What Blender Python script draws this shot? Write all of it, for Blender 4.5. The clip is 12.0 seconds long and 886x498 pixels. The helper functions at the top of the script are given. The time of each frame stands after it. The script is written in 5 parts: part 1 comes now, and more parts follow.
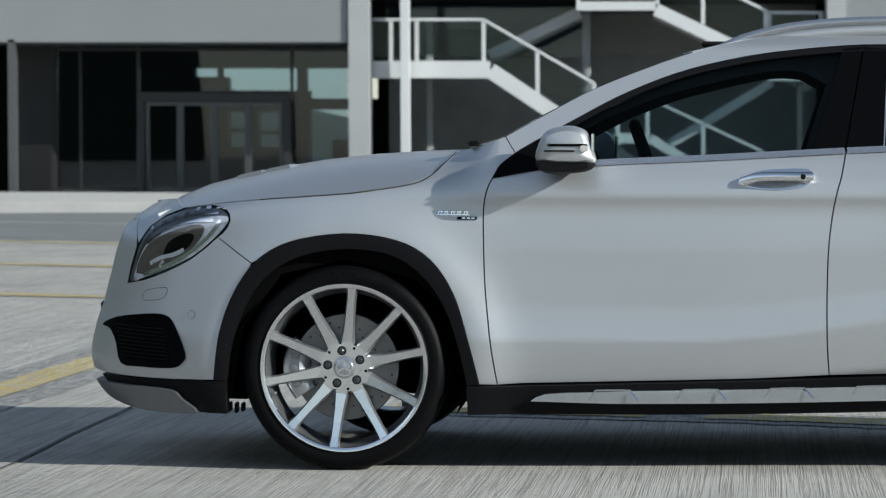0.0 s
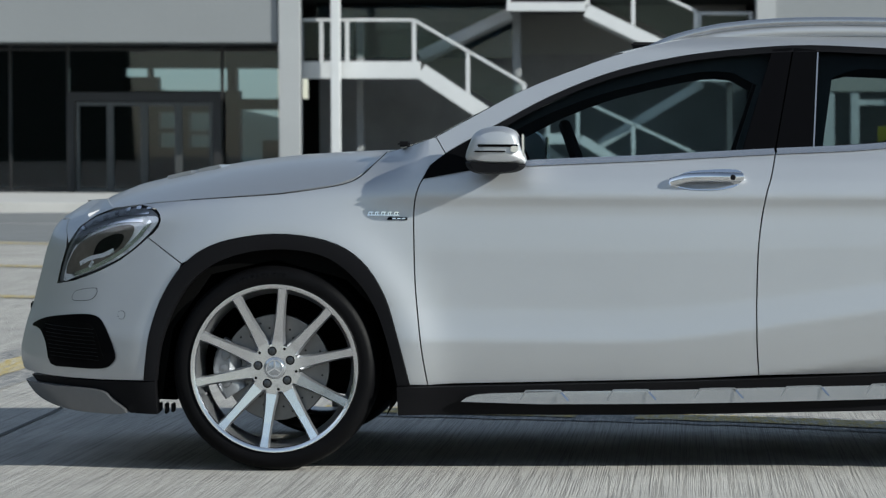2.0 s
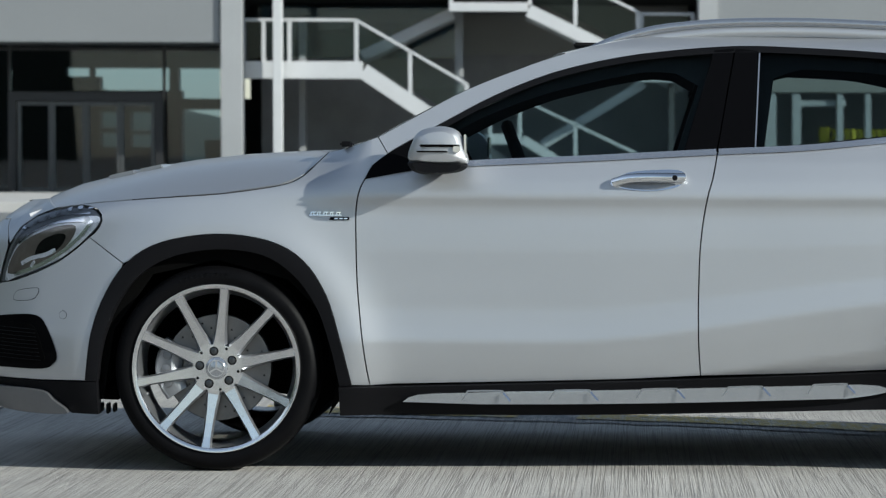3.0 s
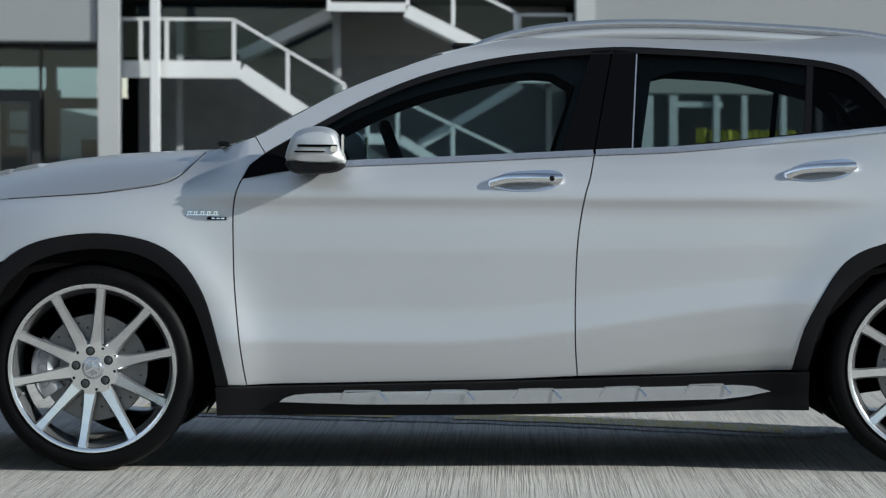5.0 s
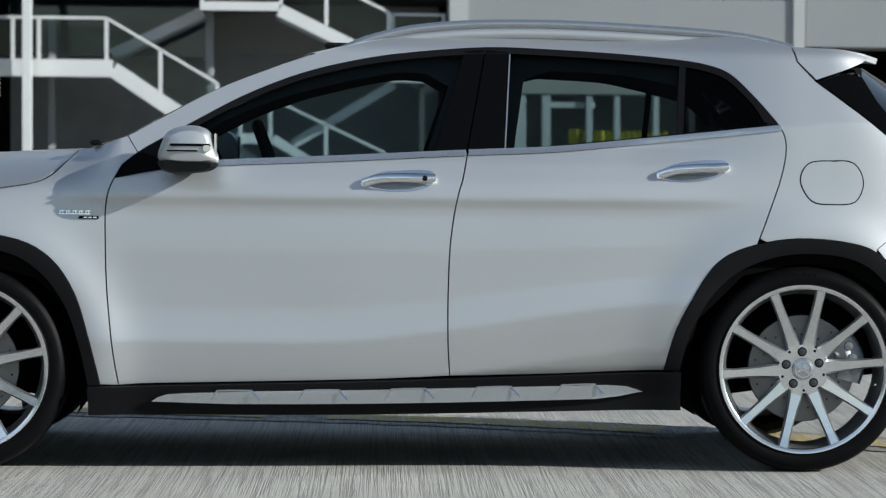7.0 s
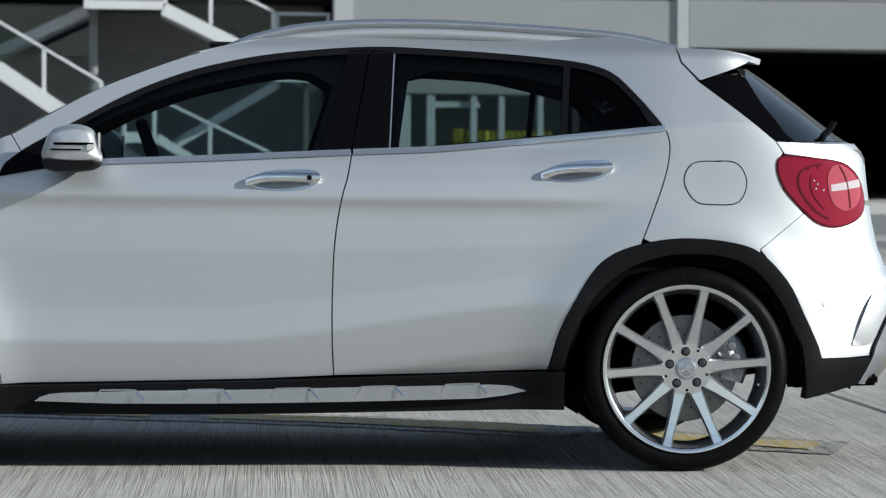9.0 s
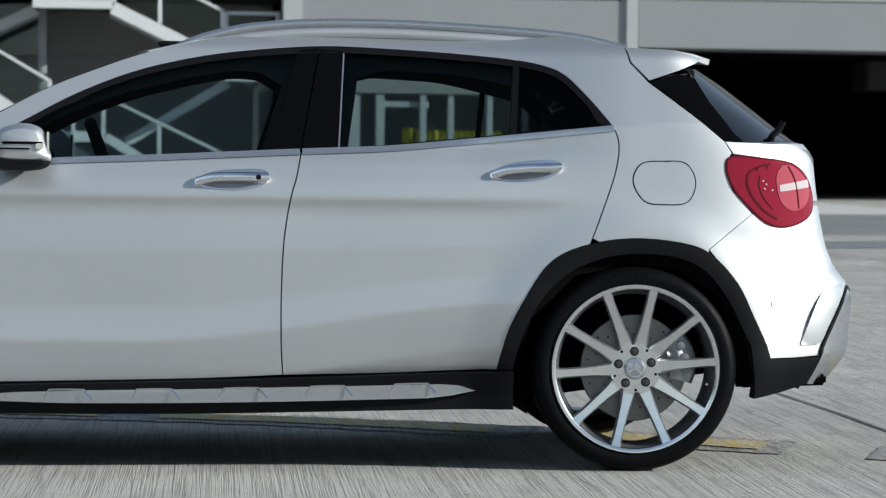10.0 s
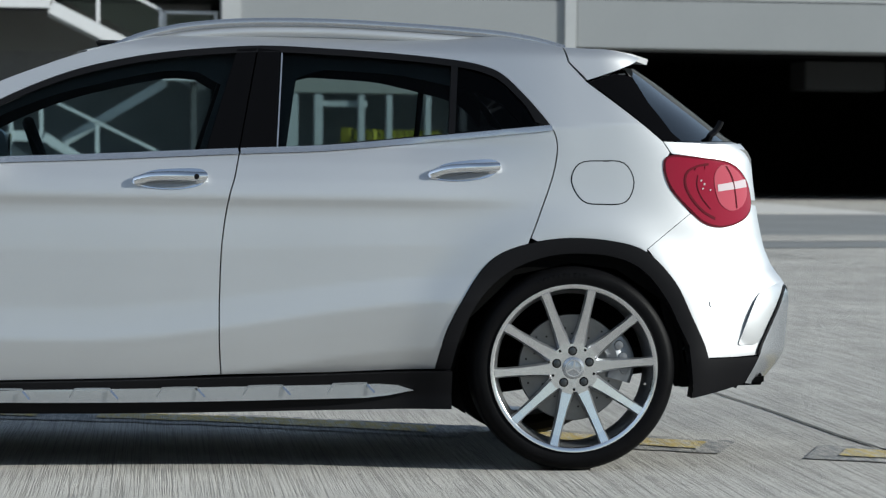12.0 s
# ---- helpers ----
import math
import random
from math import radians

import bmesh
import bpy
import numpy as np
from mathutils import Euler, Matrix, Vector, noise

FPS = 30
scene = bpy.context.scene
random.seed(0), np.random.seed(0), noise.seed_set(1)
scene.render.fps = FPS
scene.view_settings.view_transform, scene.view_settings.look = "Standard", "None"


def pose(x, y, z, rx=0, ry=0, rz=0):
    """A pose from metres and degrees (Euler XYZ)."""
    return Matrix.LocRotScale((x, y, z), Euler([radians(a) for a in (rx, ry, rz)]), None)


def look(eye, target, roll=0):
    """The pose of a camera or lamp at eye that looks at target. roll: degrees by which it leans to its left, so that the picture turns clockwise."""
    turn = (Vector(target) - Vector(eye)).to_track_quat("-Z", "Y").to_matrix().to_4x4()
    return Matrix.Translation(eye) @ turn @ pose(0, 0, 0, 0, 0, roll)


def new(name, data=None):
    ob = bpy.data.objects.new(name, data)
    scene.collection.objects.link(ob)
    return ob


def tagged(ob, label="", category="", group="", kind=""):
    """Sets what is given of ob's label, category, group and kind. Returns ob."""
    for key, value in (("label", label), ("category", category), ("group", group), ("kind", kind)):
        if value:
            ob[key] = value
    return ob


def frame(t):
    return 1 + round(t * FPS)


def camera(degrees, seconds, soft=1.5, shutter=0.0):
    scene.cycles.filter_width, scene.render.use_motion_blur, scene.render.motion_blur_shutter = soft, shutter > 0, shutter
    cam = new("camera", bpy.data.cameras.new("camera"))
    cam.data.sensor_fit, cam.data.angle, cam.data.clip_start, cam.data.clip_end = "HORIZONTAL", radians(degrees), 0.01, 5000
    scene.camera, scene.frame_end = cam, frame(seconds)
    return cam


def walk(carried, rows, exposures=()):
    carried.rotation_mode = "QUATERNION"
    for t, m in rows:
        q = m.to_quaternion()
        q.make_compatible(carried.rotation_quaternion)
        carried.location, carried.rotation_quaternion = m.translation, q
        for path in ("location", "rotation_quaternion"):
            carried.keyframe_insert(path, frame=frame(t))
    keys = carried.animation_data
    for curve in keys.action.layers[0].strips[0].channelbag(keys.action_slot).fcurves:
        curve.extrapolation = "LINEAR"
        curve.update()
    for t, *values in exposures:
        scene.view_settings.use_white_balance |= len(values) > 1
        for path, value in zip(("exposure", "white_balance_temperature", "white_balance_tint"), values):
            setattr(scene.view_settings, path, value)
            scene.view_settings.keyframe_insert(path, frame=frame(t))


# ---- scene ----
EYE = (0.0, -11.9, 1.0265)  # the tripod, on which the camera turns
cam = camera(13.67, 12.0, soft=1.3)
cam.data.dof.use_dof, cam.data.dof.focus_distance, cam.data.dof.aperture_fstop = True, 12.0, 11.0
ROWS = [
    (0, 4.937, -1.469, -0.288),
    (0.5, 4.788, -1.469, -0.287),
    (1, 4.558, -1.469, -0.275),
    (1.5, 4.247, -1.468, -0.262),
    (2, 3.859, -1.468, -0.249),
    (2.5, 3.448, -1.468, -0.217),
    (3, 2.963, -1.469, -0.171),
    (3.2, 2.770, -1.469, -0.158),
    (4.8, 1.255, -1.470, -0.017),
    (5, 1.065, -1.470, -0.006),
    (5.5, 0.610, -1.470, 0.024),
    (6, 0.105, -1.471, 0.083),
    (6.5, -0.387, -1.471, 0.114),
    (7, -0.903, -1.471, 0.173),
    (7.5, -1.388, -1.471, 0.204),
    (7.7, -1.559, -1.471, 0.232),
    (9.3, -2.949, -1.471, 0.332),
    (9.5, -3.113, -1.471, 0.359),
    (10, -3.480, -1.471, 0.389),
    (10.5, -3.818, -1.471, 0.408),
    (11, -4.123, -1.471, 0.429),
    (11.5, -4.300, -1.471, 0.430),
    (12, -4.434, -1.471, 0.431),
]
walk(cam, [(t, pose(*EYE, 90 + pitch, -lean, yaw)) for t, yaw, pitch, lean in ROWS], [(0, 1.38, 5900, 5), (12, 1.38, 5900, 5)])

# ---- light ----
world = bpy.data.worlds.new("sky")
scene.world = world
world.use_nodes = True
wn = world.node_tree.nodes
sky = wn.new("ShaderNodeTexSky")
sky.sky_type, sky.sun_disc = "NISHITA", False
sky.sun_elevation, sky.sun_rotation = radians(21.5), radians(246.6)
sky.air_density, sky.dust_density, sky.ozone_density = 1.0, 0.5, 1.0
wn["Background"].inputs["Strength"].default_value = 0.055
haze = wn.new("ShaderNodeHueSaturation")
haze.inputs["Saturation"].default_value = 0.66
world.node_tree.links.new(sky.outputs[0], haze.inputs["Color"])
world.node_tree.links.new(haze.outputs[0], wn["Background"].inputs["Color"])
sun = new("sun", bpy.data.lights.new("sun", "SUN"))
sun.data.energy, sun.data.angle, sun.data.color = 2.6, radians(0.5), (1.0, 0.93, 0.82)
sun.matrix_world = look((30, -13.0, 12.9), (0, 0, 0))


# ---- materials ----
def material(name, colour, rough=0.5, metal=0.0, coat=0.0, vary=0.0, scale=8.0, stretch=(1, 1, 1), bump=0.0, bump_scale=60.0, rough_vary=0.0, piece=0.0, gloss=0.5):
    """A Principled material with two scales of variation in colour, roughness and relief."""
    m = bpy.data.materials.new(name)
    m.use_nodes = True
    n, l = m.node_tree.nodes, m.node_tree.links
    b = n["Principled BSDF"]
    b.inputs["Base Color"].default_value = (*colour, 1)
    b.inputs["Roughness"].default_value, b.inputs["Metallic"].default_value = rough, metal
    b.inputs["Coat Weight"].default_value, b.inputs["Coat Roughness"].default_value = coat, 0.03
    b.inputs["Specular IOR Level"].default_value = gloss
    if vary or bump or rough_vary or piece:
        co, mp = n.new("ShaderNodeTexCoord"), n.new("ShaderNodeMapping")
        mp.inputs["Scale"].default_value = stretch
        l.new(co.outputs["Object"], mp.inputs["Vector"])
        big, fine = n.new("ShaderNodeTexNoise"), n.new("ShaderNodeTexNoise")
        big.inputs["Scale"].default_value, big.inputs["Detail"].default_value = scale, 5
        fine.inputs["Scale"].default_value, fine.inputs["Detail"].default_value = bump_scale, 4
        l.new(mp.outputs[0], big.inputs["Vector"])
        l.new(mp.outputs[0], fine.inputs["Vector"])
        add = n.new("ShaderNodeMath")
        add.operation = "ADD"
        l.new(big.outputs["Fac"], add.inputs[0])
        l.new(fine.outputs["Fac"], add.inputs[1])
        if vary or piece:
            ramp = n.new("ShaderNodeMapRange")
            ramp.inputs["From Min"].default_value, ramp.inputs["From Max"].default_value = 0.6, 1.4
            ramp.inputs["To Min"].default_value, ramp.inputs["To Max"].default_value = 1 - vary, 1 + vary
            l.new(add.outputs[0], ramp.inputs["Value"])
            mix = n.new("ShaderNodeVectorMath")
            mix.operation = "SCALE"
            mix.inputs[0].default_value = colour
            l.new(ramp.outputs[0], mix.inputs["Scale"])
            l.new(mix.outputs[0], b.inputs["Base Color"])
        if rough_vary:
            rr = n.new("ShaderNodeMapRange")
            rr.inputs["To Min"].default_value, rr.inputs["To Max"].default_value = max(0.02, rough - rough_vary), min(1, rough + rough_vary)
            l.new(big.outputs["Fac"], rr.inputs["Value"])
            l.new(rr.outputs[0], b.inputs["Roughness"])
        if bump:
            bp = n.new("ShaderNodeBump")
            bp.inputs["Strength"].default_value, bp.inputs["Distance"].default_value = bump, 0.01
            l.new(fine.outputs["Fac"], bp.inputs["Height"])
            l.new(bp.outputs[0], b.inputs["Normal"])
    return m


def glass_material(name, tint, clear, index=1.5):
    """Thin tinted pane: part clear, part mirror by its angle."""
    m = bpy.data.materials.new(name)
    m.use_nodes = True
    n, l = m.node_tree.nodes, m.node_tree.links
    n.remove(n["Principled BSDF"])
    tr, gl, mix, fr = n.new("ShaderNodeBsdfTransparent"), n.new("ShaderNodeBsdfGlossy"), n.new("ShaderNodeMixShader"), n.new("ShaderNodeFresnel")
    tr.inputs[0].default_value = (*[c * clear for c in tint], 1)
    gl.inputs["Roughness"].default_value = 0.01
    fr.inputs[0].default_value = index
    l.new(fr.outputs[0], mix.inputs[0])
    l.new(tr.outputs[0], mix.inputs[1])
    l.new(gl.outputs[0], mix.inputs[2])
    l.new(mix.outputs[0], n["Material Output"].inputs[0])
    return m


PAINT = material("silver_paint", (0.48, 0.49, 0.505), 0.50, 0.88, 0.40, vary=0.02, scale=2, rough_vary=0.02, bump=0.004, bump_scale=900)
BLACK = material("black_plastic", (0.005, 0.005, 0.006), 0.5, gloss=0.10, bump=0.08, bump_scale=500, vary=0.1)
GLOSS = material("gloss_black", (0.003, 0.003, 0.0035), 0.06, gloss=0.03)
# near-black colour stands in for shade in gaps, holes and wheel housings
DARK = material("cavity_shade_black", (0.002, 0.002, 0.002), 0.9, gloss=0.05)
RUBBER = material("tyre_rubber", (0.0035, 0.0035, 0.004), 0.45, gloss=0.06, vary=0.25, scale=12, bump=0.12, bump_scale=260, rough_vary=0.12)
CHROME = material("chrome", (0.80, 0.81, 0.83), 0.12, 1.0, rough_vary=0.04, scale=20)
RIMFACE = material("machined_aluminium", (0.72, 0.72, 0.73), 0.20, 1.0, rough_vary=0.05, scale=30)
RIMGREY = material("grey_alloy", (0.46, 0.47, 0.49), 0.32, 0.9, rough_vary=0.08, scale=20)
BOLT = material("dark_bolt_steel", (0.09, 0.095, 0.10), 0.28, 0.9)
STEEL = material("brake_steel", (0.15, 0.147, 0.145), 0.40, 1.0, vary=0.1, scale=40, rough_vary=0.1)
CALIPER = material("caliper_silver", (0.26, 0.27, 0.285), 0.38, 0.7, vary=0.06, scale=30)
SATIN = material("satin_silver_trim", (0.42, 0.435, 0.46), 0.26, 0.85, vary=0.04, scale=20)
CARGLASS = glass_material("car_glass", (0.82, 0.95, 0.97), 0.68, 1.18)
REARGLASS = glass_material("tinted_glass", (0.78, 0.92, 0.94), 0.54, 1.18)
REARWIN = glass_material("rear_window_glass", (0.3, 0.34, 0.4), 0.15, 1.5)
LAMPBOWL = material("lamp_bowl", (0.86, 0.86, 0.87), 0.28, 0.35, rough_vary=0.05, scale=20)
TAUPE = material("smoked_projector", (0.16, 0.135, 0.11), 0.12, gloss=0.5, vary=0.25, scale=25)
DARKGLASS = glass_material("privacy_glass", (0.5, 0.55, 0.6), 0.10, 1.16)
SCREEN = glass_material("windscreen_glass", (0.6, 0.68, 0.66), 0.35, 1.5)
LENS = glass_material("clear_lens", (0.97, 0.98, 1.0), 0.99, 1.4)
RED = material("red_lens", (0.18, 0.003, 0.016), 0.10, gloss=0.3, coat=0.15)
REDDARK = material("dark_red_lens", (0.08, 0.002, 0.006), 0.10, gloss=0.35)
WHITELENS = material("white_lens", (0.42, 0.36, 0.375), 0.12, coat=0.3)
PINK = material("pale_red_lens", (0.30, 0.045, 0.065), 0.12, gloss=0.4)
SPLIT = material("dull_silver_plastic", (0.17, 0.175, 0.185), 0.42, 0.6, vary=0.05, scale=10)
TRIM = material("cabin_trim", (0.035, 0.038, 0.040), 0.85, gloss=0.2, vary=0.15, bump=0.1, bump_scale=300)
CLOTH = material("interior_black", (0.008, 0.008, 0.009), 0.8, gloss=0.2, vary=0.2, bump=0.1, bump_scale=300)


# ---- from the drafting plan to places that fit the camera's view ----
DRAFT = (-0.3635, 5.652, 3179.9)  # eye of the draft: x, distance, scale
REFIT = (192.9, 11.9, 6540.2, -0.00745)  # middle, distance, scale and tilt that keep the drafted view
ORIGIN = {}


def settle_car(x, y, z):
    """Draws the drafted body in towards nose, tail and roof, to about 4.4 m, so that it fits the camera's view."""
    d = 0.9 - abs(y)
    turn = math.atan((x - DRAFT[0]) / (DRAFT[1] + d))
    u = DRAFT[2] * turn - REFIT[0]
    v = DRAFT[2] * (z - EYE[2]) * math.cos(turn) / (DRAFT[1] + d) + REFIT[3] * u
    turn = u / REFIT[2]
    return (REFIT[1] + d) * math.tan(turn), y, EYE[2] + v * (REFIT[1] + d) / (REFIT[2] * math.cos(turn))


def settle_far(x, y, z):
    """Place of a drafted building point that fits the camera's view; heights are sheared down to the east for it."""
    y1 = (y + DRAFT[1]) * REFIT[2] / DRAFT[2] - REFIT[1]
    x1 = (REFIT[1] + y1) * math.tan((DRAFT[2] * math.atan((x - DRAFT[0]) / (DRAFT[1] + y)) - REFIT[0]) / REFIT[2])
    return x1, y1, z + REFIT[3] * x1


def settle_ground(x, y, z):
    """Place of a drafted floor marking that fits the camera's view."""
    turn = math.atan((x - DRAFT[0]) / (DRAFT[1] + y))
    u = DRAFT[2] * turn - REFIT[0]
    v = DRAFT[2] * EYE[2] * math.cos(turn) / (DRAFT[1] + y) - REFIT[3] * max(-1800, min(1800, u))
    far = REFIT[2] * EYE[2] / v
    return far * math.sin(u / REFIT[2]), far * math.cos(u / REFIT[2]) - REFIT[1], z


SETTLE = None


def settled(me, parent):
    """Moves a drafted mesh to its place fitted to the camera's view."""
    if not SETTLE:
        return
    o, chain = Vector((0, 0, 0)), parent
    while chain:
        o, chain = o + Vector(ORIGIN.get(chain.name, (0, 0, 0))), chain.parent
    base = Vector(SETTLE(*o)) if parent and SETTLE is not settle_car else Vector((0, 0, 0))
    for v in me.vertices:
        v.co = Vector(SETTLE(*(v.co + o))) - base


# ---- building blocks ----
def part(name, bm, mat, parent, label="", smooth=True):
    """Links a bmesh as ONE mesh object under a thing or a part."""
    me = bpy.data.meshes.new(name)
    bm.to_mesh(me)
    bm.free()
    settled(me, parent)
    me.materials.append(mat)
    if smooth:
        for p in me.polygons:
            p.use_smooth = True
        me.set_sharp_from_angle(angle=radians(38))
    ob = new(name, me)
    if parent:
        ob.parent = parent
    if label:
        ob["label"] = label
    return ob


def thing(name, x, y, z, label, category, group="", kind=""):
    ob = new(name)
    ob.empty_display_size = 0.2
    if SETTLE:
        ORIGIN[ob.name] = (x, y, z)
    ob.location = SETTLE(x, y, z) if SETTLE else (x, y, z)
    return tagged(ob, label, category, group, kind)


def box(bm, x0, x1, y0, y1, z0, z1, bevel=0.0, m=None):
    made = bmesh.ops.create_cube(bm, size=1)["verts"]
    t = Matrix.Translation(((x0 + x1) / 2, (y0 + y1) / 2, (z0 + z1) / 2)) @ Matrix.Diagonal((abs(x1 - x0), abs(y1 - y0), abs(z1 - z0), 1))
    bmesh.ops.transform(bm, matrix=(m @ t) if m else t, verts=made)
    if bevel:
        edges = list({e for v in made for e in v.link_edges})
        bmesh.ops.bevel(bm, geom=edges, offset=bevel, segments=2, affect="EDGES")
    return bm


def boxed(*a, **k):
    return box(bmesh.new(), *a, **k)


def beam(bm, a, b, w, h, bevel=0.0):
    """A bar of width w (sideways) and height h from a to b."""
    a, b = Vector(a), Vector(b)
    d = b - a
    q = d.to_track_quat("X", "Z").to_matrix().to_4x4()
    return box(bm, 0, d.length, -w / 2, w / 2, -h / 2, h / 2, bevel, Matrix.Translation(a) @ q)


def tube(bm, pts, r, sides=8):
    """A round bar through the points, closed at both ends."""
    pts = [Vector(p) for p in pts]
    rings = []
    for i, p in enumerate(pts):
        d = (pts[min(i + 1, len(pts) - 1)] - pts[max(i - 1, 0)]).normalized()
        q = d.to_track_quat("Z", "Y").to_matrix()
        rings.append([bm.verts.new(p + q @ Vector((r * math.cos(2 * math.pi * k / sides), r * math.sin(2 * math.pi * k / sides), 0))) for k in range(sides)])
    for a, b in zip(rings, rings[1:]):
        for k in range(sides):
            bm.faces.new((a[k], a[(k + 1) % sides], b[(k + 1) % sides], b[k]))
    bm.faces.new(rings[0][::-1])
    bm.faces.new(rings[-1])
    return bm


def spin(bm, profile, n, axis_y=True, centre=(0, 0, 0)):
    """Turns a profile of (radius, depth) round the y axis."""
    rings = []
    for k in range(n):
        a = 2 * math.pi * k / n
        rings.append([bm.verts.new((centre[0] + r * math.cos(a), centre[1] + d, centre[2] + r * math.sin(a))) for r, d in profile])
    for k in range(n):
        p, q = rings[k], rings[(k + 1) % n]
        for i in range(len(profile) - 1):
            bm.faces.new((p[i], p[i + 1], q[i + 1], q[i]))
    return bm


def curve_through(pts, n=6, closed=False):
    """Smooth line through a few control points (any dimension)."""
    out, m = [], len(pts)
    for i in range(m if closed else m - 1):
        p = [pts[(i + k) % m] if closed else pts[min(max(i + k, 0), m - 1)] for k in (-1, 0, 1, 2)]
        for k in range(n):
            t = k / n
            out.append(tuple(0.5 * (2 * b + (c - a) * t + (2 * a - 5 * b + 4 * c - d) * t * t + (3 * b - a - 3 * c + d) * t ** 3) for a, b, c, d in zip(*p)))
    if not closed:
        out.append(tuple(pts[-1]))
    return out


# ---- the car's skin ----
def lerp_list(v, pts):
    """Smooth reading of a short list of (position, value)."""
    if v <= pts[0][0]:
        return pts[0][1]
    for (a, p), (b, q) in zip(pts, pts[1:]):
        if v <= b:
            k = (v - a) / (b - a)
            return p + (q - p) * k
    return pts[-1][1]


def ease(v, a, b):
    k = min(1.0, max(0.0, (v - a) / (b - a)))
    return k * k * (3 - 2 * k)


BELT = [(-2.4, 0.86), (-0.87, 0.945), (-0.57, 0.987), (0.1, 1.024), (0.53, 1.049), (0.8, 1.077), (1.28, 1.128), (1.9, 1.16)]
NOSE = [(0.1, -2.25), (0.22, -2.36), (0.3, -2.385), (0.4, -2.365), (0.5, -2.33), (0.6, -2.308), (0.7, -2.283), (0.78, -2.26), (0.85, -2.19), (1.1, -2.1)]
TAIL = [(0.1, 2.12), (0.21, 2.17), (0.33, 2.285), (0.54, 2.305), (0.6, 2.285), (0.63, 2.24), (0.73, 2.195), (0.85, 2.17), (1.05, 2.15), (1.10, 2.1), (1.36, 1.74), (1.45, 1.70)]
HOOD = [(-2.1, 0.846), (-2.0, 0.875), (-1.9, 0.912), (-1.76, 0.948), (-1.63, 0.978), (-1.5, 1.0), (-1.33, 1.02), (-1.15, 1.031), (-0.9, 1.04)]
# depth of the door skin, from the rocker up to the belt
SKIN = [(-0.30, 0.10), (-0.15, 0.034), (-0.06, 0.019), (0.0, 0.011), (0.05, 0.018), (0.10, 0.023), (0.20, 0.0235), (0.28, 0.0235), (0.34, 0.027),
        (0.39, 0.031), (0.42, 0.030), (0.442, 0.023), (0.446, 0.0225), (0.465, 0.0245), (0.50, 0.034), (0.56, 0.060), (0.62, 0.095)]


def smooth_list(v, pts, r=0.006):
    return sum(lerp_list(v + d * r, pts) for d in (-1.5, -0.75, 0, 0.75, 1.5)) / 5


def side(x, z):
    """How far the skin of the car's side lies behind its widest plane."""
    belt = smooth_list(x, BELT, 0.1)
    crease = 0.43 + 0.13 * ease(x, -0.3, 1.0)
    # below the belt: the skin follows the crease at its foot and the belt at its top
    zz = min(z, belt)
    k = ease(zz, crease + 0.02, 0.80)
    y = smooth_list((zz - crease) * (1 - k) + (zz - 0.44) * k, SKIN)
    # fade of the sculpting towards both ends
    plain = 0.02 + 0.10 * max(0.0, zz - 0.80) ** 1.2 + 0.25 * max(0.0, 0.36 - zz) ** 1.6
    f = ease(x, -1.15, -0.75) * (1 - ease(x, 0.75, 1.35))
    y = y * f + plain * (1 - f)
    # flared wheel arches
    for c in (-1.3495, 1.3495):
        r = math.hypot(x - c, z - 0.33)
        y -= 0.022 * math.exp(-((r - 0.43) / 0.10) ** 2)
    if z > belt:
        h = z - belt
        y += 0.40 * h * ease(x, -1.1, -0.85) + 12.0 * max(0.0, z - 1.36) ** 2
    if x < -1.45:
        # the nose leans back above the bumper
        y += 0.13 * max(0.0, z - 0.42) * ease(-x, 1.45, 1.95)
    if x < -0.86:
        # the wing's shoulder rolls over towards the bonnet
        k = max(0.0, z - lerp_list(x, HOOD) + 0.17) / 0.17
        y += 0.26 * k ** 3 * (1 - ease(x, -1.04, -0.86))
    if x < -1.50:
        u = min(1.0, (x + 1.50) / (smooth_list(z, NOSE, 0.02) + 1.50))
        y += 0.72 * (1 - max(0.0, 1 - u ** 2.6) ** 0.45)
    if x > 1.45:
        u = min(1.0, (x - 1.45) / (smooth_list(z, TAIL, 0.02) - 1.45))
        y += 0.55 * (1 - max(0.0, 1 - u ** 2.6) ** 0.45)
    return y


MID = 0.9  # the car's middle plane


def side_normal(x, z, flip):
    e = 0.004
    gx = (side(x + e, z) - side(x - e, z)) / (2 * e)
    gz = (side(x, z + e) - side(x, z - e)) / (2 * e)
    v = Vector((gx, -1, gz)).normalized()
    if flip:
        v.y = -v.y
    return v


def clip(poly, axis, limit, keep_less):
    out = []
    for a, b in zip(poly, poly[1:] + poly[:1]):
        ia, ib = (a[axis] <= limit) == keep_less or a[axis] == limit, (b[axis] <= limit) == keep_less or b[axis] == limit
        if ia:
            out.append(a)
        if ia != ib:
            k = (limit - a[axis]) / (b[axis] - a[axis])
            p = [a[0] + (b[0] - a[0]) * k, a[1] + (b[1] - a[1]) * k]
            p[axis] = limit
            out.append(tuple(p))
    return out


def shrink(poly, d):
    """Moves the outline inwards by d, for the gap between panels."""
    area = sum(a[0] * b[1] - b[0] * a[1] for a, b in zip(poly, poly[1:] + poly[:1]))
    s, out, n = (1 if area > 0 else -1), [], len(poly)
    for i in range(n):
        a, b, c = Vector(poly[i - 1]), Vector(poly[i]), Vector(poly[(i + 1) % n])
        u, v = (b - a), (c - b)
        if u.length < 1e-6 or v.length < 1e-6:
            continue
        u, v = u.normalized(), v.normalized()
        k = Vector((-u.y - v.y, u.x + v.x))
        k = k.normalized() if k.length > 1e-4 else Vector((-u.y, u.x))
        out.append(tuple(b + k * d * s))
    return out


